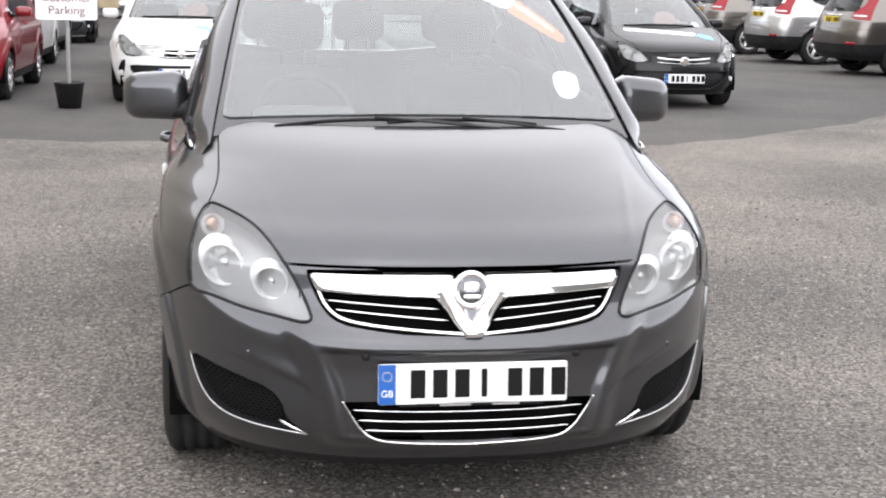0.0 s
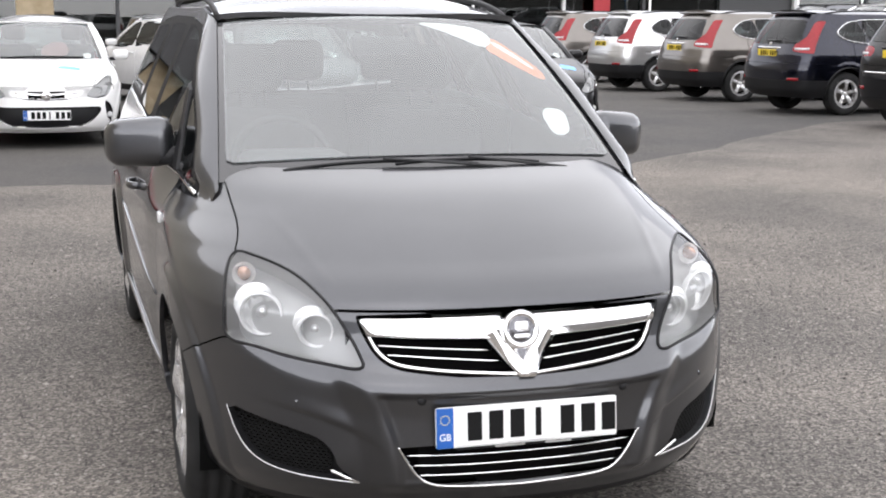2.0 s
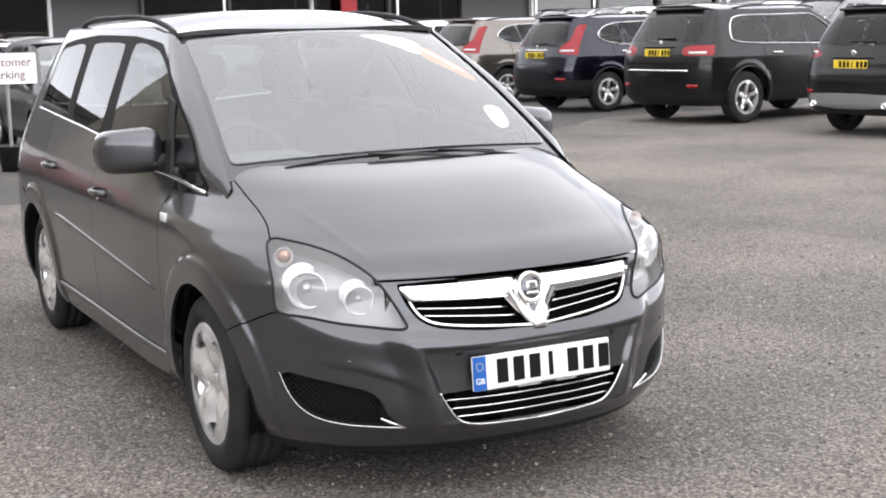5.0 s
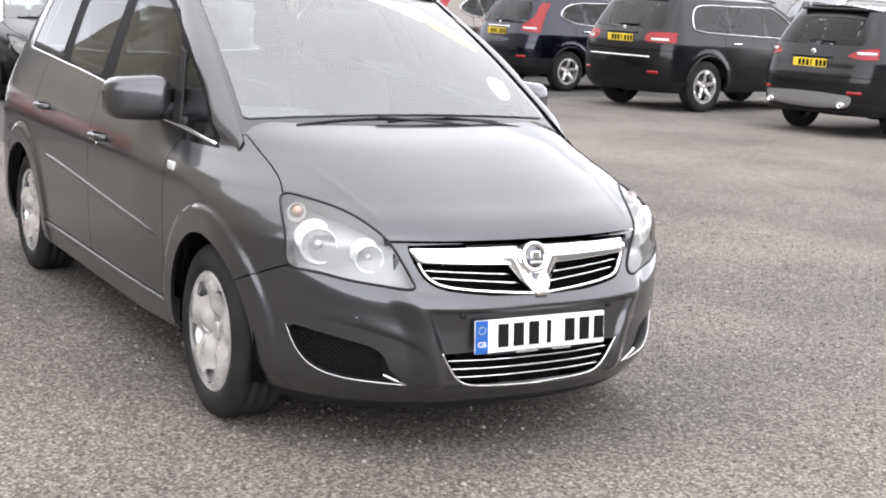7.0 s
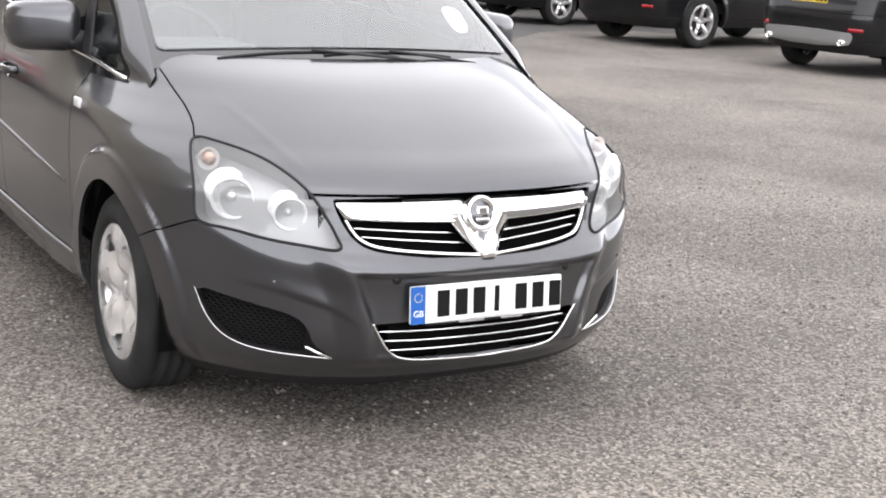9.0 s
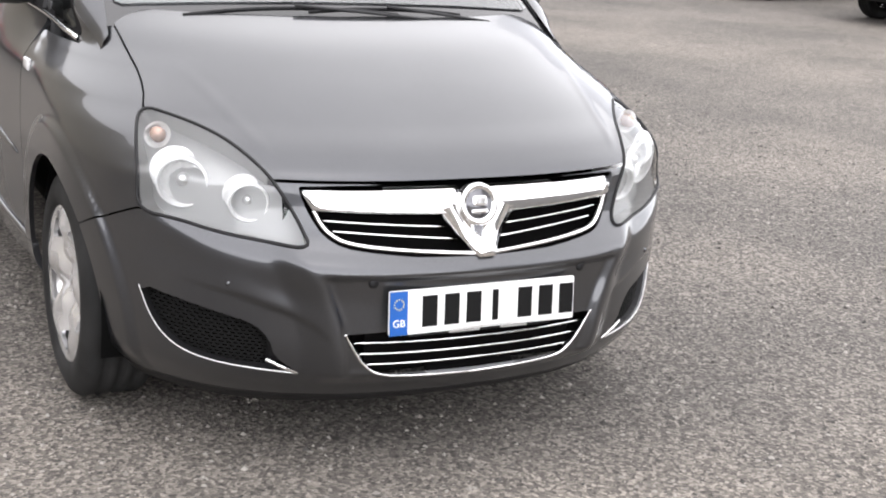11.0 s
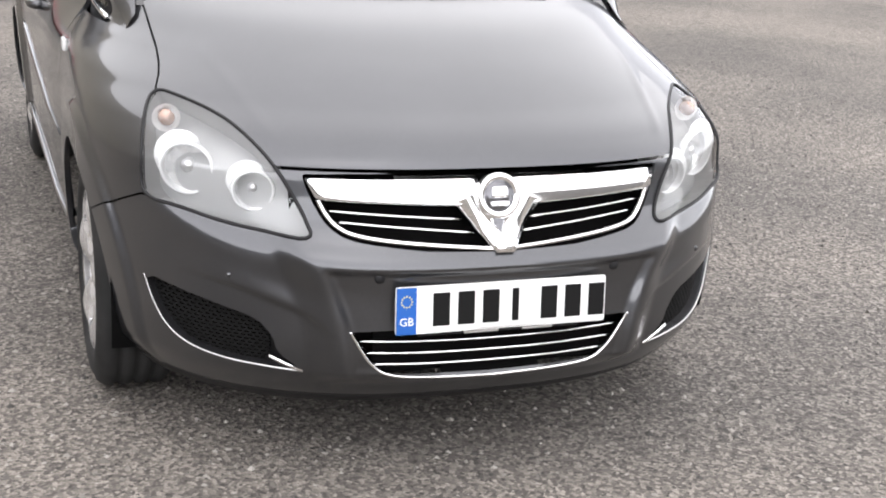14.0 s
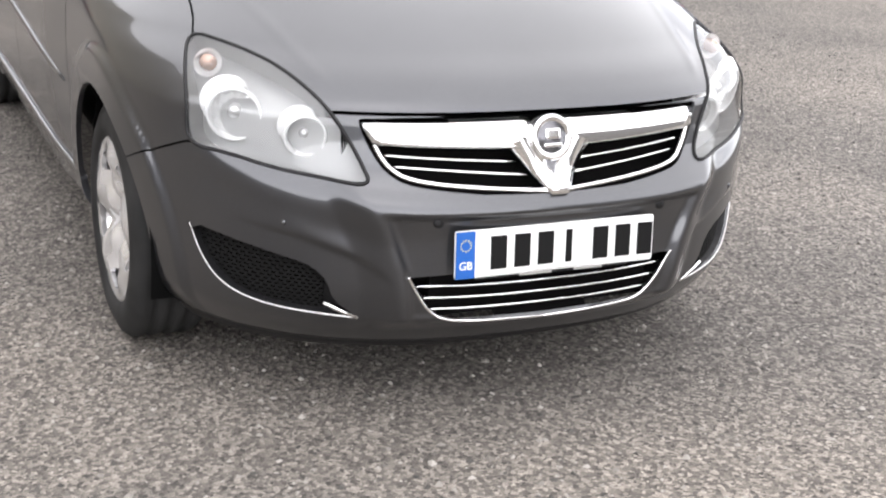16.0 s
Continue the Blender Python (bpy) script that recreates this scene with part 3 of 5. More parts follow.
    front_piece("front_bumper", bumper, roll=0.008, grid=(-1.26, 1.26, 0.0, 0.52, (420, 170)))
    front_piece("bumper_lip", lambda P, u, q: np.maximum.reduce([P[..., 2] - 0.203, P[..., 1] - 0.62, -hull.arches(P) + gap]), BLACK, 0.012, "black plastic bumper lip")

    def bonnet(P, u, q):
        x, y, z = ax(P), P[..., 1], P[..., 2]
        return np.maximum.reduce([hood(x, y) + gap, 0.752 - z, -lamp(x, z) + 0.001])
    front_piece("bonnet", bonnet, roll=0.006)

    for side in (-1, 1):
        def wing(P, u, q, side=side):
            x, y, z = ax(P), P[..., 1], P[..., 2]
            top = np.maximum(z - 0.953, 0.86 - y)
            keep = np.maximum.reduce([-lamp(x, z) + 0.0015, -hood(x, y) + gap, seam(y) + 0.003 - z, y - 1.298, -hull.arches(P) + gap, np.where((z > 0.953) & (y > 0.99), 0.02, -1), np.where(P[..., 0] * side > 0.3, -1, 1)])
            rear = np.maximum.reduce([0.9 - y, y - 1.298, 0.215 - z, z - 0.66, -hull.arches(P) + gap, np.where(P[..., 0] * side > 0.3, -1, 1)])
            return np.minimum(keep, rear)
        front_piece("front_wing", wing)

        # headlamp: lens, bowl, two reflectors with bulbs, indicator
        head = new("headlamp")
        head.parent = car
        def lens(P, u, q, side=side):
            return np.maximum(lamp(ax(P), P[..., 2]) + 0.001, np.where(P[..., 0] * side > 0.2, -1, 1))
        ob = front_piece("lens", lens, LENS, 0.006, "clear plastic lens")
        ob.parent = head
        rim_line = rounded(lamp_line, 2)
        sweep("lamp_gasket", [(side * x, float(hull.front_y(x, z)) - 0.0015, z) for x, z in rim_line], 0.0045, 0.0045, BLACK, head, "black rubber gasket", closed=True, up=(0, 1, 0), seg=5)
        ob.visible_shadow = False
        def bowl(P, u, q, side=side):
            Q = hull.front(u, q)
            return np.maximum(lamp(np.abs(Q[..., 0]), Q[..., 2]) - 0.002, np.where(P[..., 0] * side > 0.2, -1, 1))
        sheet("bowl", bowl, hull.under(0.06), *span, BOWL, head, -0.05, "grey lamp bowl")
        for lx, ly, lz, r, turn in ((0.668, 0.330, 0.713, 0.061, 24), (0.535, 0.225, 0.682, 0.047, 12)):
            ref = new("reflector")
            ref.parent = head
            ref.matrix_local = Matrix.Translation((side * lx, ly, lz)) @ Euler((radians(6), 0, radians(side * turn))).to_matrix().to_4x4()
            lathe("reflector_rim", [(0.012, r + 0.001), (-0.006, r + 0.003), (-0.009, r), (-0.006, r - 0.004), (0.012, r - 0.006)], LAMPCHROME, ref, 36, axis="y")
            # faceted bowl: rings of small mirrors, each a little out of true
            rr_ = np.random.RandomState(int(r * 1000))
            prof = [(0.010, r - 0.005), (0.020, r * 0.84), (0.032, r * 0.66), (0.040, r * 0.46), (0.046, r * 0.26), (0.047, 0.002)]
            verts = [(rad * math.cos(k * math.pi / 7), along + rr_.uniform(-0.006, 0.006) * (0 < i < 5), rad * math.sin(k * math.pi / 7)) for i, (along, rad) in enumerate(prof) for k in range(14)]
            mesh_object("reflector_bowl", verts, [[i * 14 + k, i * 14 + (k + 1) % 14, i * 14 + 14 + (k + 1) % 14, i * 14 + 14 + k] for i in range(5) for k in range(14)], FACETS, ref, "faceted bright reflector", flat=True)
            lathe("bulb_shield", [(0.006, 0.001), (0.008, r * 0.2), (0.016, r * 0.3), (0.046, r * 0.24)], SATIN, ref, 10, axis="y")
            # bright flared housing over the upper outer quarter of the rim
            aa = np.linspace(radians(62), radians(192), 16)
            wide = np.sin(np.linspace(0.0, math.pi, 16)) ** 0.6
            verts = [(-side * math.cos(k) * (r + 0.002 + e * w * r), yy, math.sin(k) * (r + 0.002 + e * w * r)) for e, yy in ((0.0, 0.002), (0.22, -0.004), (0.46, 0.014)) for k, w in zip(aa, wide)]
            mesh_object("reflector_hood", verts, [[i * 16 + k, i * 16 + k + 1, i * 16 + k + 17, i * 16 + k + 16] for i in range(2) for k in range(15)], LAMPCHROME, ref, "bright flared reflector housing")
        lathe("indicator_bulb", [(-0.018, 0.001), (-0.014, 0.012), (0.0, 0.019), (0.02, 0.019)], AMBER, head, 16, axis="y", origin=(side * 0.697, 0.435, 0.808), label="amber bulb cover")
        lathe("sidelight_reflector", [(0.0, 0.034), (0.004, 0.032), (0.012, 0.022), (0.016, 0.001)], LAMPCHROME, head, 24, axis="y", origin=(side * 0.697, 0.45, 0.806))

        # fog recess with its mesh and bright edge
        def recess(P, u, q, side=side):
            Q = hull.front(u, q)
            return np.maximum(fog(np.abs(Q[..., 0]), Q[..., 2]) - 0.003, np.where((P[..., 0] * side > 0.2) & (Q[..., 1] < 0.6), -1, 1))
        sheet("fog_recess", recess, hull.under(0.04), *span, BLACK, car, -0.036, "black plastic bumper recess")

        def lattice(P, u, q, side=side):
            Q = hull.front(u, q)
            x, z = np.abs(Q[..., 0]), Q[..., 2]
            a, b = x / 0.015, z / 0.0095
            odd = np.floor(b) % 2
            m = np.abs((a + 0.5 * odd) % 1 - 0.5), np.abs(b % 1 - 0.5)
            hole = np.maximum(m[0] * 0.015 - 0.0048, m[1] * 0.0095 - 0.0028)
            return np.maximum.reduce([fog(x, z) - 0.006, -hole, np.where((P[..., 0] * side > 0.2) & (Q[..., 1] < 0.6), -1, 1), 0.52 - x])
        us = sorted((side * 0.30, side * 0.68))
        sheet("fog_mesh", lattice, hull.under(0.024), us[0], us[1], 0.06, 0.22, (220, 130), MESH, car, 0.006, "black plastic honeycomb mesh")
        edge = rounded([(0.764, 0.452), (0.748, 0.392), (0.721, 0.338), (0.678, 0.305), (0.609, 0.290), (0.539, 0.285), (0.445, 0.278)], 2, False)
        sweep("fog_trim", [(side * x, float(hull.front_y(x, z)) + 0.001, z) for x, z in edge], 0.0022, 0.0022, SATIN, car, "chrome strip", taper=lambda s: 0.6 + 0.5 * s)
        tip = [(0.440, 0.278), (0.48, 0.295), (0.514, 0.313)]
        sweep("fog_finial", [(side * x, float(hull.front_y(x, z)) + 0.002, z) for x, z in tip], 0.005, 0.005, CHROME, car, "chrome strip")

    # grille: backing painted near black as shade, bars, chrome bar with V and plain round badge
    g = new("grille")
    g.parent = car

    def on_nose(x, z, off):
        return (x, float(hull.front_y(x, z)) + off, z)

    def backing(region, depth):
        def f(P, u, q):
            Q = hull.front(u, q)
            return np.maximum(region(np.abs(Q[..., 0]), Q[..., 2]) - 0.004, np.where(Q[..., 1] < 0.6, -1, 1))
        return f, hull.under(depth)
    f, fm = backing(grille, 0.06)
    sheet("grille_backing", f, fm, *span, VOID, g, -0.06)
    for side in (-1, 1):
        for (xa, za), (xb, zb) in (((0.390, 0.657), (0.085, 0.637)), ((0.368, 0.633), (0.062, 0.610))):
            sweep("grille_bar", [on_nose(side * (xa + (xb - xa) * k), za + (zb - za) * k, 0.012) for k in np.linspace(0, 1, 14)], 0.005, 0.0032, CHROME, g, seg=8)
        xs = np.linspace(0.045, 0.438, 16)
        n, m = len(xs), 7
        verts, faces = [], []
        for k, x in enumerate(xs):
            zt, zb = 0.731, 0.667 + 0.016 * (x / 0.42)
            zm, h = (zt + zb) / 2, (zt - zb) / 2 * (0.9 if k == n - 1 else 1.0)
            for dz, off in ((1, 0.03), (1, 0.010), (0.85, 0.005), (0, -0.004), (-0.85, -0.012), (-1, -0.010), (-1, 0.03)):
                verts.append(on_nose(side * (x - 0.010 * (1 - dz) * smooth(0.30, 0.438, x)), zm + dz * h, off))
        for k in range(n - 1):
            for i in range(m - 1):
                q = [k * m + i, k * m + i + 1, (k + 1) * m + i + 1, (k + 1) * m + i]
                faces.append(q if side < 0 else q[::-1])
        faces.append([k for k in range(m)][::side])
        faces.append([(n - 1) * m + k for k in range(m)][::-side])
        mesh_object("chrome_bar", verts, faces, CHROME, g, "broad chrome grille bar")
        # V blades, which meet in a blunt tip
        verts = []
        rows = [((0.107 - 0.085 * k, 0.680 - 0.104 * k), (0.046 - 0.046 * k, 0.700 - 0.092 * k)) for k in np.linspace(0, 1, 10)] + [((0.0, 0.576), (0.0, 0.607))]
        for o, i_ in rows:
            mid_ = ((o[0] + i_[0]) / 2, (o[1] + i_[1]) / 2)
            for (x, z), off in ((o, 0.004), (o, -0.010), (mid_, -0.014), (i_, -0.012), (i_, 0.006)):
                verts.append(on_nose(side * x, z, off))
        faces = [[k * 5 + i, k * 5 + i + 1, k * 5 + i + 6, k * 5 + i + 5][::side] for k in range(10) for i in range(4)]
        mesh_object("grille_vee", verts, faces, CHROME, g, "chrome V-shaped grille centre")
    mesh_object("vee_field", [on_nose(x, z, 0.004) for x, z in ((-0.05, 0.70), (0.05, 0.70), (0.004, 0.602), (-0.004, 0.602))], [(0, 3, 2, 1)], BADGE_GREY, g, "dark grey field inside the V")
    rim_path = rounded([(0.411, 0.682), (0.397, 0.651), (0.379, 0.629), (0.350, 0.611), (0.28, 0.600), (0.15, 0.589), (0, 0.579)], 2, False)
    full = np.concatenate([rim_path * [-1, 1], rim_path[::-1][1:]])
    sweep("grille_surround", [on_nose(x, z, 0.002) for x, z in full], 0.007, 0.0062, CHROME, g, "chrome edge strip")
    byy = float(hull.front_y(0, 0.692)) - 0.012
    b = new("badge")
    b.parent = g
    b.matrix_local = Matrix.Translation((0, byy, 0.692)) @ Euler((radians(-14), 0, 0)).to_matrix().to_4x4()
    lathe("badge_body", [(0.03, 0.052), (-0.004, 0.054), (-0.010, 0.050), (-0.010, 0.040), (-0.004, 0.037), (-0.004, 0.001)], CHROME, b, 40, axis="y", label="plain round chrome badge")
    lathe("badge_field", [(-0.0055, 0.001), (-0.0055, 0.036), (-0.004, 0.0365)], BADGE_GREY, b, 32, axis="y")
    part("badge_emblem", box_bm(-0.019, 0.019, -0.013, -0.0057, -0.004, 0.021, 0.005), CHROME, b, "plain chrome shape")
    part("badge_emblem", box_bm(-0.023, 0.023, -0.011, -0.0057, -0.023, -0.013, 0.004), CHROME, b, "plain chrome shape")

    lg = new("lower_grille")
    lg.parent = car
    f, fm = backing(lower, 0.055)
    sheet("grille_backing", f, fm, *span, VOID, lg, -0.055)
    for z, x1 in ((0.363, 0.325), (0.334, 0.308), (0.305, 0.289)):
        sweep("grille_bar", [on_nose(x, z + 0.002 * (x / 0.3) ** 2, 0.010) for x in np.linspace(-x1, x1, 24)], 0.006, 0.0034, CHROME, lg)
    rim_path = rounded([(0.350, 0.392), (0.327, 0.352), (0.302, 0.312), (0.270, 0.285), (0.21, 0.272), (0, 0.262)], 2, False)
    full = np.concatenate([rim_path * [-1, 1], rim_path[::-1][1:]])
    sweep("grille_surround", [on_nose(x, z, 0.0) for x, z in full], 0.005, 0.0038, CHROME, lg, "chrome edge strip")
    # added near-black block paints the shade behind the lower bars
    part("grille_shade_block", box_bm(-0.29, 0.29, 0.052, 0.06, 0.282, 0.40), VOID, lg)
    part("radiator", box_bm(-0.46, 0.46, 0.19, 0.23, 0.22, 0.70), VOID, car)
    for side in (-1, 1):
        lathe("parking_sensor", [(-0.004, 0.001), (-0.004, 0.011), (0.0, 0.013), (0.006, 0.013)], BLACK, car, 16, axis="y", origin=on_nose(side * 0.290, 0.522, 0.0))
        lathe("parking_sensor", [(-0.001, 0.001), (-0.001, 0.006), (0.002, 0.007), (0.006, 0.007)], GREY, car, 16, axis="y", origin=on_nose(side * 0.60, 0.50, 0.0))
    number_plate(car, 0, -0.012, 0.451, radians(-5))
    part("plate_bracket", box_bm(-0.20, 0.20, -0.006, 0.03, 0.383, 0.44, 0.004), BLACK, car, "black plate bracket with small print")
    for x0, x1 in ((-0.09, -0.005), (0.055, 0.13)):
        part("bracket_print", box_bm(x0, x1, -0.0085, -0.0062, 0.3855, 0.3905), SATIN, car, "small raised print")

    # sides
    belt = curve([(0.84, 0.945), (0.97, 0.958), (1.32, 0.995), (2.37, 1.09), (3.1, 1.125), (3.8, 1.157)])
    e2 = curve([(0.84, 0.935), (0.93, 0.968), (1.2, 1.128), (1.47, 1.287), (1.70, 1.400), (1.82, 1.465), (1.95, 1.530), (2.25, 1.560), (4.0, 1.562)])
    eave = curve([(1.7, 1.528), (1.95, 1.532), (2.3, 1.560), (4.4, 1.560)])
    dlo_pts = [(1.0, 0.955), (2.37, 1.088), (3.735, 1.153), (3.742, 1.30), (3.742, 1.478), (3.1, 1.512), (2.4, 1.505), (1.92, 1.475), (1.52, 1.305), (1.2, 1.12)]
    dlo = area(dlo_pts, 1, 0.04)
    panes = (("quarter_light", area([(1.035, 0.978), (1.335, 1.012), (1.475, 1.262), (1.44, 1.262), (1.2, 1.112)], 1, 0.03), SIDEGLASS),
             ("front_door_glass", area([(1.385, 1.017), (2.205, 1.09), (2.36, 1.488), (2.2, 1.490), (1.93, 1.460), (1.72, 1.39), (1.535, 1.295)], 1, 0.03), SIDEGLASS),
             ("rear_door_glass", area([(2.375, 1.105), (2.97, 1.132), (3.10, 1.492), (2.50, 1.492)], 1, 0.03), SIDEGLASS),
             ("rear_quarter_glass", area([(3.115, 1.14), (3.73, 1.166), (3.735, 1.46), (3.40, 1.485), (3.24, 1.48)], 1, 0.03), SIDEGLASS))
    dom = (0.82, 3.76, 0.19, 1.57, (220, 112))
    for side in (-1, 1):
        fm = hull.side(side)

        def panel(name, y0, y1, z0=0.338, mat=GREY):
            def f(P, y, z):
                return np.maximum.reduce([y0 + gap - y, y - y1 + gap, z0 - z, z - belt(y) + 0.006, -hull.arches(P) + gap])
            return sheet(name, f, fm, *dom, mat, car, 0.014)
        panel("front_door", 1.30, 2.30)
        panel("rear_door", 2.30, 3.33)
        panel("rear_quarter_panel", 3.33, 3.80, 0.21)
        sheet("sill", lambda P, y, z: np.maximum.reduce([1.19 - y, y - 3.2, 0.215 - z, z - 0.334, -hull.arches(P) + gap]), fm, *dom, GREY, car, 0.02)
        sheet("roof_side", lambda P, y, z: np.maximum.reduce([belt(y) - z, -dlo(y, z) + 0.016, z - e2(y), z - eave(y)]), fm, *dom, GREY, car, 0.012)
        sheet("window_surround", lambda P, y, z: np.maximum.reduce([dlo(y, z) - 0.013, belt(y) + 0.004 - z] + [-p(y, z) + 0.001 for _, p, _ in panes]), fm, *dom, SATINBLACK, car, 0.012, "satin black window surround")
        for name, p, mt in panes:
            ob = sheet(name, lambda P, y, z: p(y, z), fm, *dom, mt, car, 0.004, "side window")
            ob.visible_shadow = False
        ys = np.linspace(1.02, 3.74, 40)
        sweep("waist_strip", [(side * (float(hull.width(y, belt(y))) + 0.003), y, float(belt(y)) + 0.001) for y in ys], 0.006, 0.0085, CHROME, car, "chrome waist strip")
        ys = np.linspace(1.36, 3.10, 24)
        mz = curve([(1.36, 0.572), (3.1, 0.675)])
        sweep("door_moulding", [(side * (float(hull.width(y, mz(y)) + hull.bulge(y, mz(y))) + 0.002), y, float(mz(y))) for y in ys], 0.008, 0.016, GREY, car, taper=lambda s: min(1.0, 6 * s + 0.2, 6 * (1 - s) + 0.2))
        ys = np.linspace(1.22, 3.16, 24)
        sweep("sill_moulding", [(side * (float(hull.width(y, 0.322)) + 0.004), y, 0.322) for y in ys], 0.010, 0.012, GREY, car)
        # A-pillar skin between screen and side
        verts, faces, n, m = [], [], 26, 7
        for k in range(n):
            t = k / (n - 1)
            a = screen.at(np.array(side * 1.0), np.array(-0.065 + 1.065 * t), 0.004)
            y2 = 0.888 + (1.95 - 0.888) * t
            z2 = float(e2(y2))
            b_ = np.array([side * float(hull.width(y2, z2)), y2, z2])
            for i in range(m):
                s = i / (m - 1)
                p = a * (1 - s) + b_ * s
                p = p + np.array([side * 0.5, -0.35, 0.5]) * 0.014 * 4 * s * (1 - s) * min(1.0, 0.2 + 5 * t)
                verts.append(p)
        for k in range(n - 1):
            for i in range(m - 1):
                faces.append([k * m + i, k * m + i + 1, (k + 1) * m + i + 1, (k + 1) * m + i][::side])
        mesh_object("a_pillar", verts, faces, GREY, car)
        # roof rail
        rz = curve([(1.86, 1.515), (2.0, 1.553), (2.25, 1.588), (2.6, 1.606), (3.2, 1.606), (3.5, 1.590), (3.68, 1.552)])
        sweep("roof_rail", [(side * (0.578 - 0.02 * k / 29), y, float(rz(y))) for k, y in enumerate(np.linspace(1.87, 3.68, 30))], 0.010, 0.0125, BLACK, car, "dark roof rail", seg=10)
        # wheels
        for y in hull.wheels:
            wheel(car, side * 0.752, y, 0.312, side, 0.314, 0.212, 0.205, 5, "cover")
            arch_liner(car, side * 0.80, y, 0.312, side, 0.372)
        # mirror
        mir = new("door_mirror")
        mir.parent = car
        bm = box_bm(-0.116, 0.116, -0.085, 0.075, -0.092, 0.088, 0.056, 5)
        for v in bm.verts:
            k = (v.co.x * side + 0.125) / 0.25
            v.co.z *= 1.0 - 0.12 * k
            v.co.y += 0.085 * k * k
            v.co.z += 0.012 * (1 - k)
        bmesh.ops.translate(bm, verts=bm.verts[:], vec=(side * 0.908, 1.50, 1.083))
        part("mirror_shell", bm, GREY, mir, flat=False)
        bm = box_bm(-0.10, 0.10, 0.0, 0.006, -0.055, 0.052, 0.003)
        bmesh.ops.translate(bm, verts=bm.verts[:], vec=(side * 0.912, 1.597, 1.083))
        part("mirror_glass", bm, CHROME, mir, "mirror glass")
        bm = box_bm(-0.06, 0.05, -0.05, 0.06, -0.035, 0.03, 0.026, 3)
        bmesh.ops.translate(bm, verts=bm.verts[:], vec=(side * 0.80, 1.475, 1.045))
        part("mirror_foot", bm, BLACK, mir, "black mirror foot", flat=False)
        bm = bmesh.new()
        for y, z in ((1.337, 1.008), (1.395, 1.015), (1.545, 1.29), (1.478, 1.27)):
            bm.verts.new((side * (float(hull.width(y, z)) + 0.012), y, z))
        fcs = bm.faces.new(bm.verts[:])
        ex = bmesh.ops.extrude_face_region(bm, geom=[fcs])
        bmesh.ops.translate(bm, verts=[v for v in ex["geom"] if isinstance(v, bmesh.types.BMVert)], vec=(side * -0.02, 0, 0))
        part("mirror_base_panel", bm, BLACK, mir)
        # handles
        for y, z in ((2.12, 0.868), (3.12, 0.905)):
            h = new("door_handle")
            h.parent = car
            w0 = float(hull.width(y, z))
            sweep("grip", [(side * (w0 + d), y + s, z) for s, d in ((-0.09, -0.004), (-0.08, 0.02), (-0.05, 0.036), (0.05, 0.036), (0.08, 0.02), (0.09, -0.004))], 0.010, 0.015, GREY, h, seg=8)
            lathe("lock", [(0.0, 0.001), (0.0, 0.012), (-0.02, 0.012)], CHROME, h, 14, origin=(side * (w0 + 0.006), y + 0.06, z - 0.036), flip=side)
            part("handle_recess", box_bm(side * (w0 + 0.0005) - 0.002, side * (w0 + 0.0005) + 0.002, y - 0.07, y + 0.07, z - 0.02, z + 0.018, 0.0015), BLACK, h)
        bm = box_bm(-0.006, 0.008, -0.032, 0.032, -0.017, 0.017, 0.006, 3)
        bmesh.ops.translate(bm, verts=bm.verts[:], vec=(side * (float(hull.width(1.225, 0.862)) + 0.004), 1.225, 0.862))
        part("side_repeater", bm, CLEARLAMP, car, "clear side indicator", flat=False)

    # tail
    wz = lambda z: hull.width(3.75 + 0 * z, z)
    rel = lambda P: np.abs(P[..., 0]) / wz(P[..., 2])
    tdom = (-1.0, 1.0, 0.19, 1.57, (110, 82))
    rearwin = area([(-1.2, 1.12), (0.86, 1.12), (0.9, 1.3), (0.86, 1.48), (-1.2, 1.48)], 1)
    tlamp = area([(0.78, 0.82), (1.05, 0.82), (1.05, 1.10), (0.93, 1.12)], 1)
    sheet("rear_bumper", lambda P, u, z: np.maximum.reduce([0.205 - z, z - 0.62, -hull.arches(P) + gap]), hull.back, *tdom, GREY, car)
    sheet("tailgate", lambda P, u, z: np.maximum.reduce([0.625 - z, z - 1.56, -rearwin(rel(P), z) + 0.004, np.minimum(-tlamp(rel(P), z) + 0.004, 1.0) * np.where(P[..., 1] > 4.156, 1, 0) - np.where(P[..., 1] > 4.156, 0, 1)]), hull.back, *tdom, GREY, car)
    ob = sheet("rear_window", lambda P, u, z: rearwin(rel(P), z), hull.back, *tdom, SIDEGLASS, car, 0.004, "rear window")
    ob.visible_shadow = False
    for side in (-1, 1):
        sheet("tail_lamp", lambda P, u, z: np.maximum.reduce([tlamp(rel(P), z), np.where(P[..., 0] * side > 0, -1, 1), 4.16 - P[..., 1]]), hull.back, *tdom, RED, car, 0.02, "red tail lamp")
    number_plate(car, 0, 4.405, 0.80, 0.0, True, 1)

    # roof
    crown = curve([(1.7, 0.004), (1.82, 0.028), (1.95, 0.046), (2.2, 0.062), (2.5, 0.067), (3.2, 0.066), (4.1, 0.035)])
    def roof(s, v):
        x = s * 0.592
        y0, y1 = 1.722 + 0.35 * x * x, np.maximum(hull.back_y(x, 1.558 + 0 * x), 3.75)
        y = y0 * (1 - v) + y1 * v
        return np.stack([x, y, eave(y) + crown(y) * (1 - np.abs(s) ** 3)], -1)
    sheet("roof", lambda P, s, v: np.full(s.shape, -1.0), roof, -1, 1, 0, 1, (48, 48), GREY, car, 0.02)

    # windscreen, its dark border, banner and sticker
    edge = lambda s, v: np.maximum.reduce([np.abs(s) - 0.955, 0.075 - v, v - 0.975])
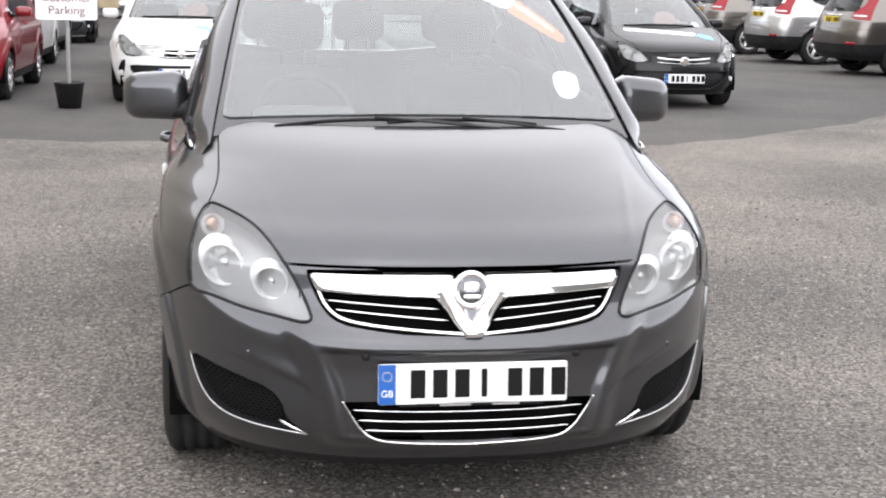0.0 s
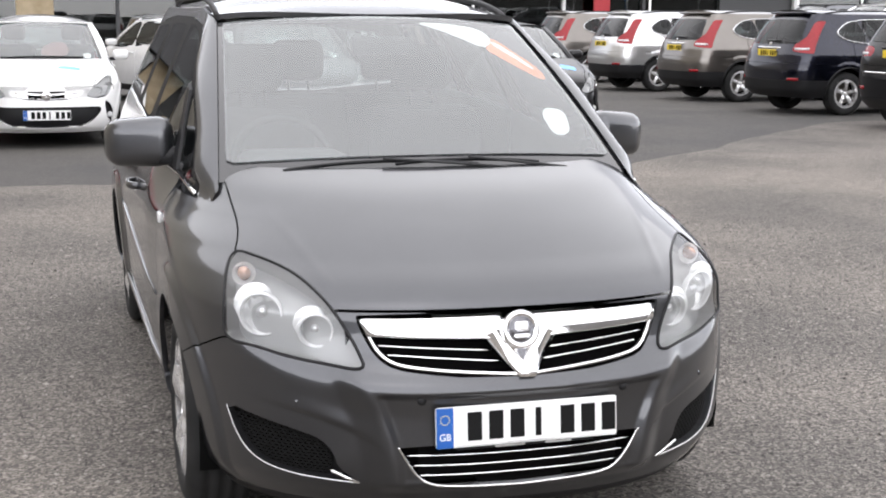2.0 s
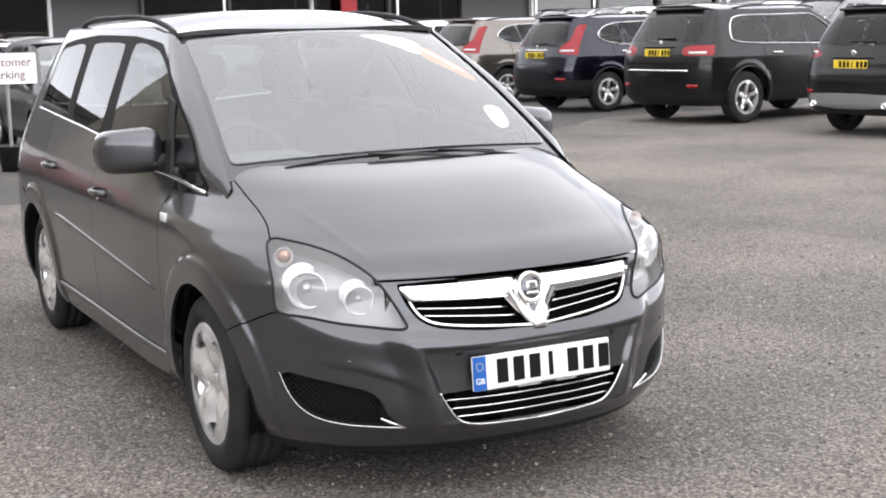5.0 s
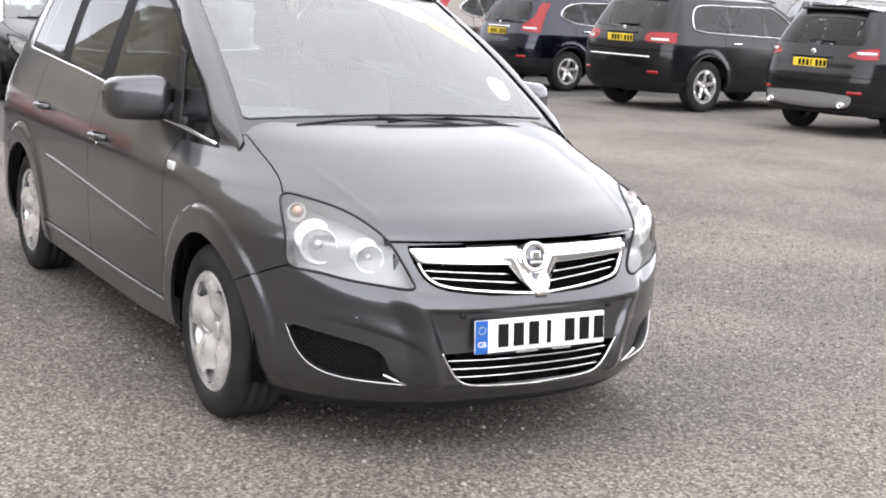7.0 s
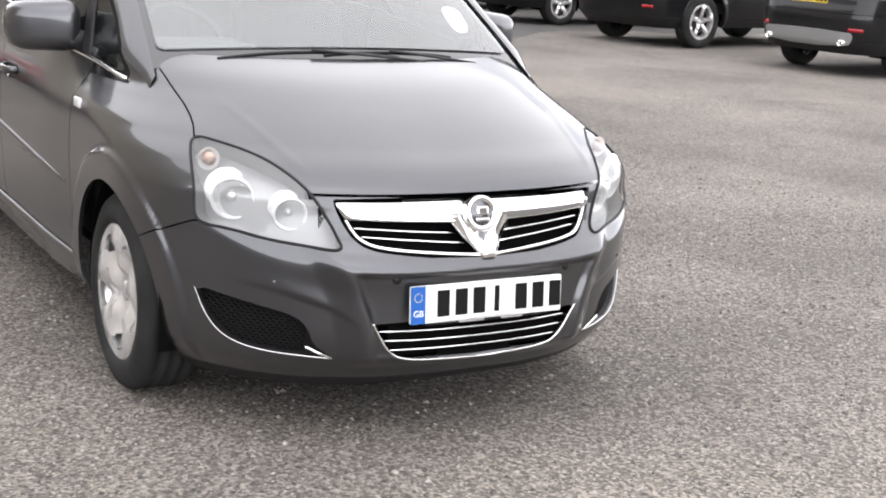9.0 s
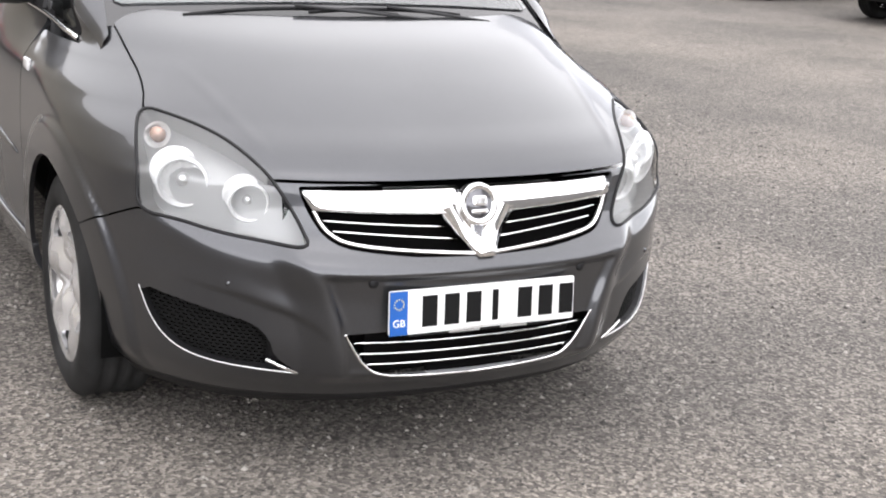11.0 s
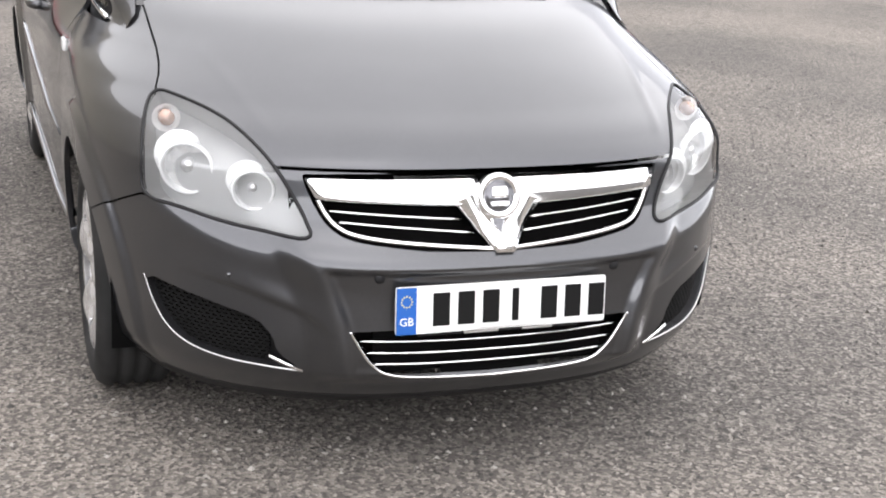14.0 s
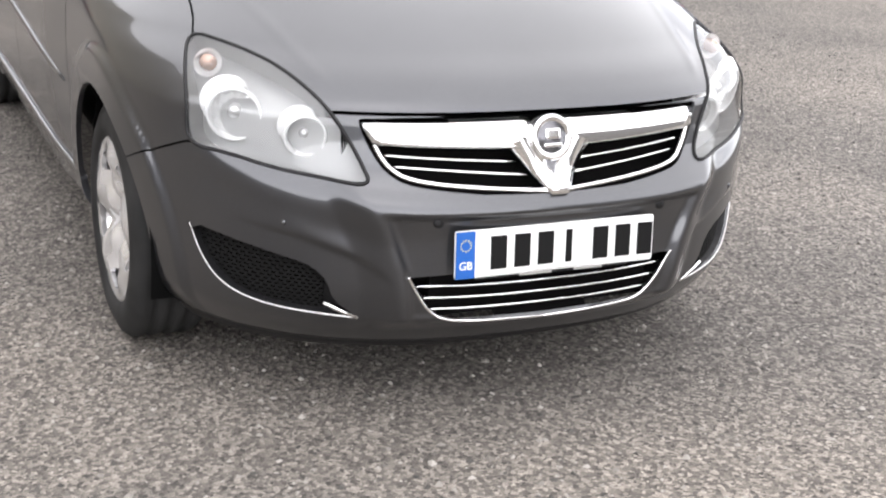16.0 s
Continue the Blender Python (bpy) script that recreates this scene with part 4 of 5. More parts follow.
    ob = sheet("windscreen", lambda P, s, v: edge(s, v) - 0.01, lambda s, v: screen.at(s, v), -1, 1, 0, 1, (60, 50), GLASS, car, 0.004, "laminated windscreen")
    ob.visible_shadow = False
    sheet("windscreen_border", lambda P, s, v: -edge(s, v), lambda s, v: screen.at(s, v, -0.006), -1, 1, -0.02, 1, (90, 70), GLOSSBLACK, car, 0.006, "black windscreen border")
    L = 0.968
    ban_w = area([(0.13, 0.925), (0.28, 0.925), (0.40, 0.90), (0.435, 0.83), (0.415, 0.77), (0.375, 0.735), (0.31, 0.795), (0.22, 0.87)], 1)
    ban_o = area([(0.435, 0.835), (0.50, 0.73), (0.585, 0.585), (0.572, 0.51), (0.50, 0.58), (0.43, 0.665), (0.377, 0.728), (0.415, 0.77)], 1)
    # slim white strip along the orange field
    pale_strip = area([(0.428, 0.80), (0.49, 0.715), (0.552, 0.60), (0.54, 0.592), (0.475, 0.69), (0.415, 0.775)], 1)
    stick = area([(0.475, 0.335), (0.575, 0.335), (0.572, 0.25), (0.552, 0.19), (0.51, 0.17), (0.475, 0.19)], 2)
    xm = lambda s, v: s * (0.70 + (0.588 - 0.70) * v)
    banner = new("price_banner")
    banner.parent = car
    for name, a_, mt, off in (("banner_end", ban_w, PAPER, -0.008), ("banner_field", ban_o, ORANGE, -0.008), ("banner_strip", pale_strip, PAPER, -0.0065)):
        sheet(name, lambda P, s, v: a_(xm(s, v), v * L), lambda s, v: screen.at(s, v, off), 0.1, 1, 0.4, 1, (130, 110), mt, banner, 0.0, "orange and white windscreen banner")
    sheet("windscreen_sticker", lambda P, s, v: stick(xm(s, v), v * L), lambda s, v: screen.at(s, v, -0.008), 0.6, 0.95, 0.12, 0.42, (60, 60), PAPER, car, 0.0, "white paper sticker")
    for x0, x1, hx in ((-0.50, 0.14, -0.06), (-0.14, 0.36, 0.30)):
        wp = new("wiper")
        wp.parent = car
        xs = np.linspace(x0, x1, 16)
        lift = lambda x: 0.034 - 0.03 * ((x - (x0 + x1) / 2) / 0.34) ** 2
        sweep("blade", [tuple(screen.at(np.array(x / 0.70), np.array(lift(x) - 0.012), 0.012)) for x in xs], 0.004, 0.007, BLACK, wp, up=(0, -0.5, 0.86), seg=6)
        xs = np.linspace((x0 + x1) / 2, x1 + 0.09, 8)
        sweep("arm", [tuple(screen.at(np.array(x / 0.70), np.array(lift((x0 + x1) / 2) * (1 - k / 7) - 0.02 * k / 7 - 0.012), 0.022)) for k, x in enumerate(xs)], 0.006, 0.004, BLACK, wp, up=(0, -0.5, 0.86), seg=6)

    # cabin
    # filler boxes below, their shade painted in with near black
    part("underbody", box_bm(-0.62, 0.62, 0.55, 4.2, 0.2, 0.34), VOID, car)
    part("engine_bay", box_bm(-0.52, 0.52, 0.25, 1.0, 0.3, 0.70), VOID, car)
    part("bulkhead", box_bm(-0.72, 0.72, 1.02, 1.06, 0.3, 0.95), VOID, car)
    bm = box_bm(-0.72, 0.72, 1.0, 1.62, 0.62, 0.985, 0.06, 3)
    part("dashboard", bm, DASH, car, flat=False)
    bm = box_bm(-0.56, -0.18, 1.28, 1.6, 0.95, 1.05, 0.045, 3)
    part("instrument_hood", bm, DASH, car, flat=False)
    a = np.linspace(0, 2 * np.pi, 32, endpoint=False)
    st = new("steering_wheel")
    st.parent = car
    st.matrix_local = Matrix.Translation((-0.37, 1.66, 0.985)) @ Euler((radians(-28), 0, 0)).to_matrix().to_4x4()
    sweep("wheel_ring", [(0.185 * math.cos(k), 0, 0.185 * math.sin(k)) for k in a], 0.015, 0.015, CABIN, st, closed=True, up=(0, 1, 0))
    part("wheel_boss", box_bm(-0.08, 0.08, -0.03, 0.03, -0.06, 0.05, 0.025, 3), CABIN, st, flat=False)
    part("wheel_spoke", box_bm(-0.18, 0.18, -0.012, 0.012, -0.02, 0.015, 0.008), CABIN, st)
    for x, y in ((-0.37, 2.0), (0.37, 2.0), (-0.45, 2.95), (0.0, 2.95), (0.45, 2.95)):
        seat(car, x, y, 0.45)
    part("cabin_floor", box_bm(-0.74, 0.74, 1.0, 4.2, 0.345, 0.42), CABIN, car)
    for side in (-1, 1):
        for y0, y1 in ((1.3, 2.29), (2.31, 3.7)):
            bm = box_bm(side * 0.765 - 0.02, side * 0.765 + 0.02, y0, y1, 0.42, 1.0, 0.012)
            for v in bm.verts:
                if v.co.z > 0.9:
                    v.co.z += float(belt(v.co.y)) - 0.962
            part("door_lining", bm, CABIN, car)
    part("headlining", box_bm(-0.54, 0.54, 1.95, 3.85, 1.50, 1.515), material("pale_headlining", (0.4, 0.4, 0.39), 0.95), car)
    bm = box_bm(-0.12, 0.12, -0.012, 0.012, -0.035, 0.035, 0.012, 2)
    bmesh.ops.translate(bm, verts=bm.verts[:], vec=(0, 1.62, 1.42))
    part("interior_mirror", bm, CABIN, car, flat=False)
    return car, hull


# ---- ground ----
def ground_material(name, base, dark, light, grain, stain, strength):
    m = material(name, base, 0.93)
    b = m.node_tree.nodes["Principled BSDF"]
    chips = noise_node(m, grain, kind="ShaderNodeTexVoronoi")
    fine = noise_node(m, grain * 2.3, 3)
    patch = noise_node(m, 0.55, 6)
    broad = noise_node(m, 0.12, 3)
    c1 = ramp(m, chips.outputs["Color"], [(0.1, dark), (0.55, base), (0.95, light)])
    c2 = ramp(m, fine.outputs[0], [(0.35, 0.65), (0.65, 1.25)])
    c3 = ramp(m, patch.outputs[0], [(0.33, stain), (0.64, (1.2, 1.16, 1.11))])
    c4 = ramp(m, broad.outputs[0], [(0.35, (0.9, 0.9, 0.91)), (0.65, (1.1, 1.08, 1.05))])
    x = mix(m, c1.outputs[0], c2.outputs[0], 0.8, "MULTIPLY")
    x = mix(m, x.outputs[0], c3.outputs[0], 0.9, "MULTIPLY")
    x = mix(m, x.outputs[0], c4.outputs[0], 1.0, "MULTIPLY")
    m.node_tree.links.new(x.outputs[0], b.inputs["Base Color"])
    h = mix(m, chips.outputs["Distance"], fine.outputs[0], 0.5)
    bump(m, h.outputs[0], strength, 0.006)
    return m


ASPHALT = ground_material("worn_asphalt", (0.066, 0.063, 0.060), (0.037, 0.036, 0.035), (0.125, 0.121, 0.116), 110, (0.8, 0.8, 0.82), 0.35)
GRAVEL = ground_material("rolled_stone_chippings", (0.150, 0.139, 0.127), (0.05, 0.047, 0.044), (0.32, 0.30, 0.274), 98, (0.64, 0.63, 0.62), 0.9)
mesh_object("ground", [(-400, -400, -0.004), (400, -400, -0.004), (400, 400, -0.004), (-400, 400, -0.004)], [(0, 1, 2, 3)], ASPHALT, flat=True)
tagged(bpy.data.objects["ground"], "dark worn asphalt of the sales yard", "ground", kind="structure")
rng = np.random.RandomState(4)
xs = np.linspace(-40, 40, 161)
edge = 9.2 + 0.9 * np.clip(xs - 4.2, 0, 6) + 0.10 * np.sin(xs * 1.7) + 0.12 * rng.randn(161)
vts = [(x, -40, 0.0) for x in xs] + [(x, e, 0.0) for x, e in zip(xs, edge)]
tagged(mesh_object("forecourt", vts, [(i, i + 1, 162 + i, 161 + i) for i in range(160)], GRAVEL, flat=True), "grey-brown rolled stone chippings, patchy and worn", "gravel", kind="structure")


def scatter_chips():
    """Loose chippings over the part of the forecourt round the car."""
    r = np.random.RandomState(11)
    base = np.array([(1, 0, 0.1), (0.2, 1, 0), (-0.9, 0.4, 0.1), (-0.5, -0.9, 0), (0.6, -0.8, 0.05), (0.1, 0.0, 0.75)])
    tri = np.array(((0, 1, 5), (1, 2, 5), (2, 3, 5), (3, 4, 5), (4, 0, 5)))
    n = 42000
    at = np.stack([r.uniform(-2.6, 4.2, n), -1.4 + 7.4 * r.rand(n) ** 1.6, np.full(n, -0.0005)], 1)
    size, turn = 0.003 + 0.007 * r.rand(n) ** 2.5, r.uniform(0, 6.28, n)
    q = base[None] * (1 + 0.35 * r.randn(n, 6, 1)) * size[:, None, None]
    c, d = np.cos(turn)[:, None], np.sin(turn)[:, None]
    verts = (at[:, None] + np.stack([c * q[..., 0] - d * q[..., 1], d * q[..., 0] + c * q[..., 1], np.maximum(q[..., 2], 0)], -1)).reshape(-1, 3).tolist()
    faces = (tri[None] + 6 * np.arange(n)[:, None, None]).reshape(-1, 3).tolist()
    m = material("loose_chippings", (0.3, 0.28, 0.25), 0.9)
    g = m.node_tree.nodes.new("ShaderNodeNewGeometry")
    rr = ramp(m, g.outputs["Random Per Island"], [(0.0, (0.045, 0.043, 0.04)), (0.55, (0.145, 0.132, 0.117)), (1.0, (0.34, 0.32, 0.29))])
    m.node_tree.links.new(rr.outputs[0], m.node_tree.nodes["Principled BSDF"].inputs[0])
    tagged(mesh_object("loose_chippings", verts, faces, m, flat=True), "loose grey and buff stone chippings", "gravel", kind="stuff")


car, hull = build_people_carrier()


# ---- other parked cars ----
SPECS = {
    "hatch": dict(
        hull=dict(nose=[(0.12, 0.18), (0.04, 0.24), (0.0, 0.38), (0.015, 0.52), (0.05, 0.64), (0.10, 0.72), (0.2, 0.78), (0.5, 0.87), (0.8, 0.94), (1.0, 0.985)],
                  wing=[(0.18, 0.75), (0.3, 0.81), (0.5, 0.845), (0.7, 0.85), (0.8, 0.835), (0.88, 0.80), (0.95, 0.75), (1.0, 0.72), (1.2, 0.66), (1.46, 0.56)],
                  door=[(0.18, 0.78), (0.35, 0.83), (0.6, 0.856), (0.8, 0.85), (0.92, 0.82), (1.0, 0.785), (1.2, 0.70), (1.4, 0.60), (1.46, 0.56)],
                  corner=[(0.18, 0.75), (0.7, 0.8), (0.98, 1.05)], tail=[(0.18, 3.9), (0.4, 3.98), (0.7, 3.97), (0.95, 3.9), (1.1, 3.83), (1.4, 3.6), (1.46, 3.52)],
                  tail_from=3.35, wheels=(0.79, 3.30), arch=0.335),
        screen=((0.68, 1.0, 0.2, 0.985, 0.03), (0.535, 1.76, 0.3, 1.415, 0.03)), roof=1.41, crown=0.075, belt=[(0.9, 0.90), (2.0, 0.955), (3.4, 1.05)],
        panes=([(1.25, 0.965), (2.15, 1.0), (2.2, 1.36), (1.95, 1.36)], [(2.22, 1.005), (3.0, 1.06), (3.12, 1.20), (2.95, 1.35), (2.27, 1.365)]),
        pillar=[(0.95, 0.93), (1.4, 1.14), (1.84, 1.36), (1.95, 1.41), (4, 1.41)], rear_window=[(-1, 1.03), (0.8, 1.03), (0.82, 1.35), (-1, 1.35)],
        tail_lamp=[(0.74, 0.80), (0.9, 0.76), (1.05, 0.80), (1.05, 0.98), (0.88, 1.02), (0.76, 0.94)], rear_plate=0.72, tyre=0.30, rim=0.205, front_plate=0.405),
    "suv": dict(
        hull=dict(nose=[(0.14, 0.28), (0.05, 0.34), (0.0, 0.5), (0.02, 0.7), (0.06, 0.84), (0.14, 0.93), (0.4, 1.02), (0.8, 1.09), (1.1, 1.13)],
                  wing=[(0.28, 0.82), (0.4, 0.87), (0.6, 0.90), (0.85, 0.905), (0.95, 0.88), (1.05, 0.83), (1.13, 0.78), (1.35, 0.72), (1.62, 0.63)],
                  door=[(0.28, 0.83), (0.45, 0.89), (0.7, 0.91), (0.95, 0.905), (1.05, 0.87), (1.2, 0.82), (1.45, 0.725), (1.6, 0.655), (1.66, 0.61)],
                  corner=[(0.28, 0.85), (0.9, 0.9), (1.13, 1.05)], tail=[(0.28, 4.40), (0.42, 4.52), (0.7, 4.55), (0.9, 4.50), (1.05, 4.45), (1.3, 4.32), (1.55, 4.12), (1.66, 4.0)],
                  tail_from=3.75, wheels=(0.92, 3.54), arch=0.40),
        screen=((0.72, 1.1, 0.2, 1.125, 0.03), (0.58, 1.95, 0.3, 1.60, 0.03)), roof=1.61, crown=0.065, belt=[(0.9, 1.0), (2.0, 1.07), (3.4, 1.15), (4.2, 1.25)],
        panes=([(1.45, 1.09), (2.3, 1.125), (2.36, 1.52), (2.05, 1.51)], [(2.38, 1.13), (3.1, 1.165), (3.2, 1.50), (2.43, 1.52)], [(3.16, 1.17), (3.5, 1.21), (3.72, 1.33), (3.5, 1.45), (3.26, 1.49)]),
        pillar=[(1.0, 1.08), (1.5, 1.32), (2.0, 1.55), (2.15, 1.61), (5, 1.61)], rear_window=[(-1, 1.13), (0.80, 1.13), (0.78, 1.52), (-1, 1.52)],
        tail_lamp=[(0.66, 1.02), (1.05, 0.98), (1.05, 1.18), (1.04, 1.50), (0.92, 1.50), (0.87, 1.24), (0.70, 1.14)], rear_plate=0.985, tyre=0.345, rim=0.225, front_plate=0.5),
}
SPECS["offroader"] = dict(SPECS["suv"], hull=dict(SPECS["suv"]["hull"],
    door=[(0.28, 0.86), (0.45, 0.93), (0.7, 0.955), (0.98, 0.95), (1.08, 0.92), (1.2, 0.88), (1.45, 0.78), (1.62, 0.71), (1.70, 0.66)],
    tail=[(0.28, 4.60), (0.42, 4.74), (0.7, 4.78), (0.9, 4.77), (1.1, 4.72), (1.3, 4.60), (1.55, 4.42), (1.70, 4.28)], tail_from=4.15, wheels=(0.9, 3.80), arch=0.44),
    roof=1.68, panes=([(1.5, 1.15), (2.35, 1.17), (2.4, 1.58), (2.1, 1.57)], [(2.44, 1.17), (3.2, 1.19), (3.22, 1.57), (2.48, 1.58)], [(3.28, 1.19), (4.00, 1.22), (4.08, 1.30), (3.98, 1.52), (3.75, 1.57), (3.30, 1.575)]),
    pillar=[(1.0, 1.1), (1.5, 1.35), (2.0, 1.6), (2.15, 1.68), (5, 1.68)], screen=((0.74, 1.1, 0.2, 1.125, 0.03), (0.62, 1.95, 0.3, 1.66, 0.03)),
    tail_lamp=[(0.52, 1.02), (1.05, 1.02), (1.05, 1.17), (0.70, 1.17), (0.52, 1.14)], rear_window=[(-1, 1.22), (0.80, 1.22), (0.78, 1.58), (-1, 1.58)], rear_plate=1.06, tyre=0.385, rim=0.25)
SPECS["crossover"] = dict(SPECS["suv"], rear_window=[(-1, 1.17), (0.82, 1.17), (0.78, 1.52), (-1, 1.52)],
    tail_lamp=[(0.55, 1.04), (0.8, 1.0), (1.05, 1.02), (1.05, 1.16), (0.78, 1.13)], rear_plate=0.93)


def parked_car(name, label, kind, colour, place, front=False, rear=True, chrome=False, privacy=True, detail=1.0, slots=5, plastic=BLACK, wheel_style="alloy", red_sheet=False, stickers=()):
    sp = SPECS[kind]
    h = Hull(**sp["hull"])
    h.hub = sp["tyre"]
    sc = Screen(*sp["screen"])
    c = thing(name, label, "car", "cars parked in the sales yard", place)
    gap = 0.004
    low = sp["hull"]["nose"][0][1]
    n = lambda a, b: (int(a * detail), int(b * detail))
    ax = lambda P: np.abs(P[..., 0])
    zr, belt, pil = sp["roof"], curve(sp["belt"]), curve(sp["pillar"])
    lamp_z = sp["hull"]["nose"][4][1]
    lamp = area([(0.43, lamp_z - 0.045), (0.56, lamp_z - 0.075), (0.71, lamp_z - 0.03), (0.755, lamp_z + 0.15), (0.72, lamp_z + 0.185), (0.64, lamp_z + 0.145), (0.53, lamp_z + 0.055)], 1, 0.03)
    mouth = area([(-1, 0.468), (0.54, 0.472), (0.63, 0.458), (0.52, 0.33), (0.40, 0.25), (-1, 0.23)], 1, 0.04)
    slit = area([(-1, lamp_z - 0.008), (0.37, lamp_z + 0.012), (0.41, lamp_z - 0.008), (0.32, lamp_z - 0.06), (0.16, lamp_z - 0.088), (-1, lamp_z - 0.095)], 1)
    pod = area([(0.645, 0.53), (0.69, 0.53), (0.745, 0.42), (0.73, 0.32), (0.68, 0.31)], 1, 0.025)
    hood_z = lamp_z + 0.06
    fd = (-1.3, 1.3, 0.0, 1.0, n(170, 96) if front and detail > 0.9 else n(110, 60))
    holes = lambda x, y, z: np.minimum.reduce([lamp(x, z)] + ([mouth(x, z), slit(x, z), np.where(y < 0.6, pod(x, z), 1)] if front else []))
    hd = curve([(0.0, 0.50), (0.3, 0.56), (0.55, 0.66), (0.8, 0.70), (1.3, 0.70)])
    hood = lambda P: np.maximum.reduce([ax(P) - hd(P[..., 1]), hood_z - P[..., 2]])
    sheet("front_bumper", lambda P, u, q: np.maximum.reduce([np.minimum(np.maximum(P[..., 2] - hood_z, ax(P) - 0.5), P[..., 2] - lamp_z + 0.06) + gap, -holes(ax(P), P[..., 1], P[..., 2]) + gap, -h.arches(P), P[..., 1] - 0.9]), h.front, *fd, colour, c, 0.02)
    sheet("bonnet", lambda P, u, q: np.maximum(hood(P) + gap, -lamp(ax(P), P[..., 2]) + gap), h.front, *fd, colour, c, 0.02)
    dom = (0.85, h.tail_from, low, zr, n(110, 56))
    panes = [area(p, 1, 0.04) for p in sp["panes"]]
    gl = PRIVACY if privacy else SIDEGLASS
    tire = dict(radius=sp["tyre"], rim=sp["rim"], width=0.215)
    for side in (-1, 1):
        sel = lambda P: np.where(P[..., 0] * side > 0.2, -1, 1)
        sheet("front_wing", lambda P, u, q: np.maximum.reduce([-hood(P) + gap, -lamp(ax(P), P[..., 2]) + gap, np.where((P[..., 2] < lamp_z - 0.06) & (P[..., 1] < 0.9), 0.02, -1), P[..., 1] - 1.22, -h.arches(P), np.where((P[..., 2] > sp["pillar"][0][1]) & (P[..., 1] > 1.0), 0.02, -1), sel(P)]), h.front, *fd, colour, c, 0.02)
        hl = new("headlamp")
        hl.parent = c
        ob = sheet("lens", lambda P, u, q: np.maximum(lamp(ax(P), P[..., 2]) + 0.004, sel(P)), h.front, *fd, LENS, hl, 0.015)
        ob.visible_shadow = False
        sheet("bowl", lambda P, u, q: np.maximum(lamp(np.abs(h.front(u, q)[..., 0]), P[..., 2]) - 0.003, sel(P)), h.under(0.05), *fd, BOWL, hl, -0.04)
        if front:
            for lx, r in ((0.70, 0.055), (0.58, 0.045)):
                lz = lamp_z + 0.03 - (0.02 if lx < 0.6 else -0.01)
                lathe("reflector", [(0.0, r + 0.005), (0.0, r), (0.03, r * 0.6), (0.04, 0.001)], CHROME, hl, 20, axis="y", origin=(side * lx, float(h.front_y(lx, lz)) + 0.05, lz))
            sheet("fog_recess", lambda P, u, q: np.maximum.reduce([pod(np.abs(h.front(u, q)[..., 0]), P[..., 2]) - 0.003, sel(P), P[..., 1] - 0.65]), h.under(0.03), *fd, BLACK, c, -0.025)
            lathe("fog_lamp", [(-0.01, 0.001), (-0.01, 0.03), (0.01, 0.035)], CLEARLAMP, c, 16, axis="y", origin=(side * 0.70, float(h.front_y(0.70, 0.37)) + 0.03, 0.37))
        fm = h.side(side)
        dd = lambda y, z: np.minimum.reduce([p(y, z) for p in panes])
        for nm, y0, y1 in (("front_door", 1.22, 2.34), ("rear_door", 2.34, 3.3 if kind == "hatch" else 3.42), ("rear_quarter_panel", 3.3 if kind == "hatch" else 3.42, 9)):
            sheet(nm, lambda P, y, z: np.maximum.reduce([y0 + gap - y, y - y1 + gap, low + 0.13 - z, z - belt(y), -h.arches(P) + gap]), fm, *dom, colour, c, 0.015)
        sheet("sill", lambda P, y, z: np.maximum.reduce([1.15 - y, low + 0.02 - z, z - low - 0.128, -h.arches(P) + gap]), fm, *dom, plastic, c, 0.02)
        sheet("roof_side", lambda P, y, z: np.maximum.reduce([belt(y) + 0.001 - z, -dd(y, z) + (0.022 if detail > 0.6 else 0.003), z - pil(y), z - zr + 0.001]), fm, *dom, colour, c, 0.012)
        if detail > 0.6:
            sheet("window_surround", lambda P, y, z: np.maximum.reduce([dd(y, z) - 0.02, -dd(y, z) + 0.002, belt(y) - z]), fm, *dom, GLOSSBLACK, c, 0.01)
        for p in panes:
            ob = sheet("side_window", lambda P, y, z: p(y, z), fm, *dom, gl, c, 0.004)
            ob.visible_shadow = False
        if chrome:
            first, last = sp["panes"][0], sp["panes"][-1]
            line = [first[0]] + [q[k] for q in sp["panes"] for k in (1,)][:-1] + list(last[1:-1]) + [last[-1]] + [sp["panes"][1][-2], first[-2], first[-1]]
            line = [(y, z) for y, z in line]
            cy, cz = np.mean(line, 0)
            line = [(y + 0.03 * np.sign(y - cy), z + 0.022 * np.sign(z - cz)) for y, z in line]
            line = rounded(line, 2)
            fine = np.concatenate([np.linspace(a, b, 4)[:-1] for a, b in zip(line, np.roll(line, -1, 0))])
            sweep("window_trim", [(side * (float(h.width(y, z)) + 0.006), y, z) for y, z in fine], 0.008, 0.013, CHROME, c, "chrome window trim", closed=True, up=(side, 0, 0.2))
        verts, faces, nn = [], [], 14
        for k in range(nn):
            t = k / (nn - 1)
            a = sc.at(np.array(side * 1.0), np.array(t), 0.003)
            y2 = sp["pillar"][0][0] + (sp["pillar"][3][0] - sp["pillar"][0][0]) * t
            z2 = float(pil(y2))
            b = np.array([side * float(h.width(y2, z2)), y2, z2])
            for s in (0, 0.33, 0.66, 1):
                verts.append(a * (1 - s) + b * s + np.array([side * 0.5, -0.3, 0.5]) * 0.1 * s * (1 - s))
        faces = [[k * 4 + i, k * 4 + i + 1, k * 4 + i + 5, k * 4 + i + 4][::side] for k in range(nn - 1) for i in range(3)]
        mesh_object("a_pillar", verts, faces, colour, c)
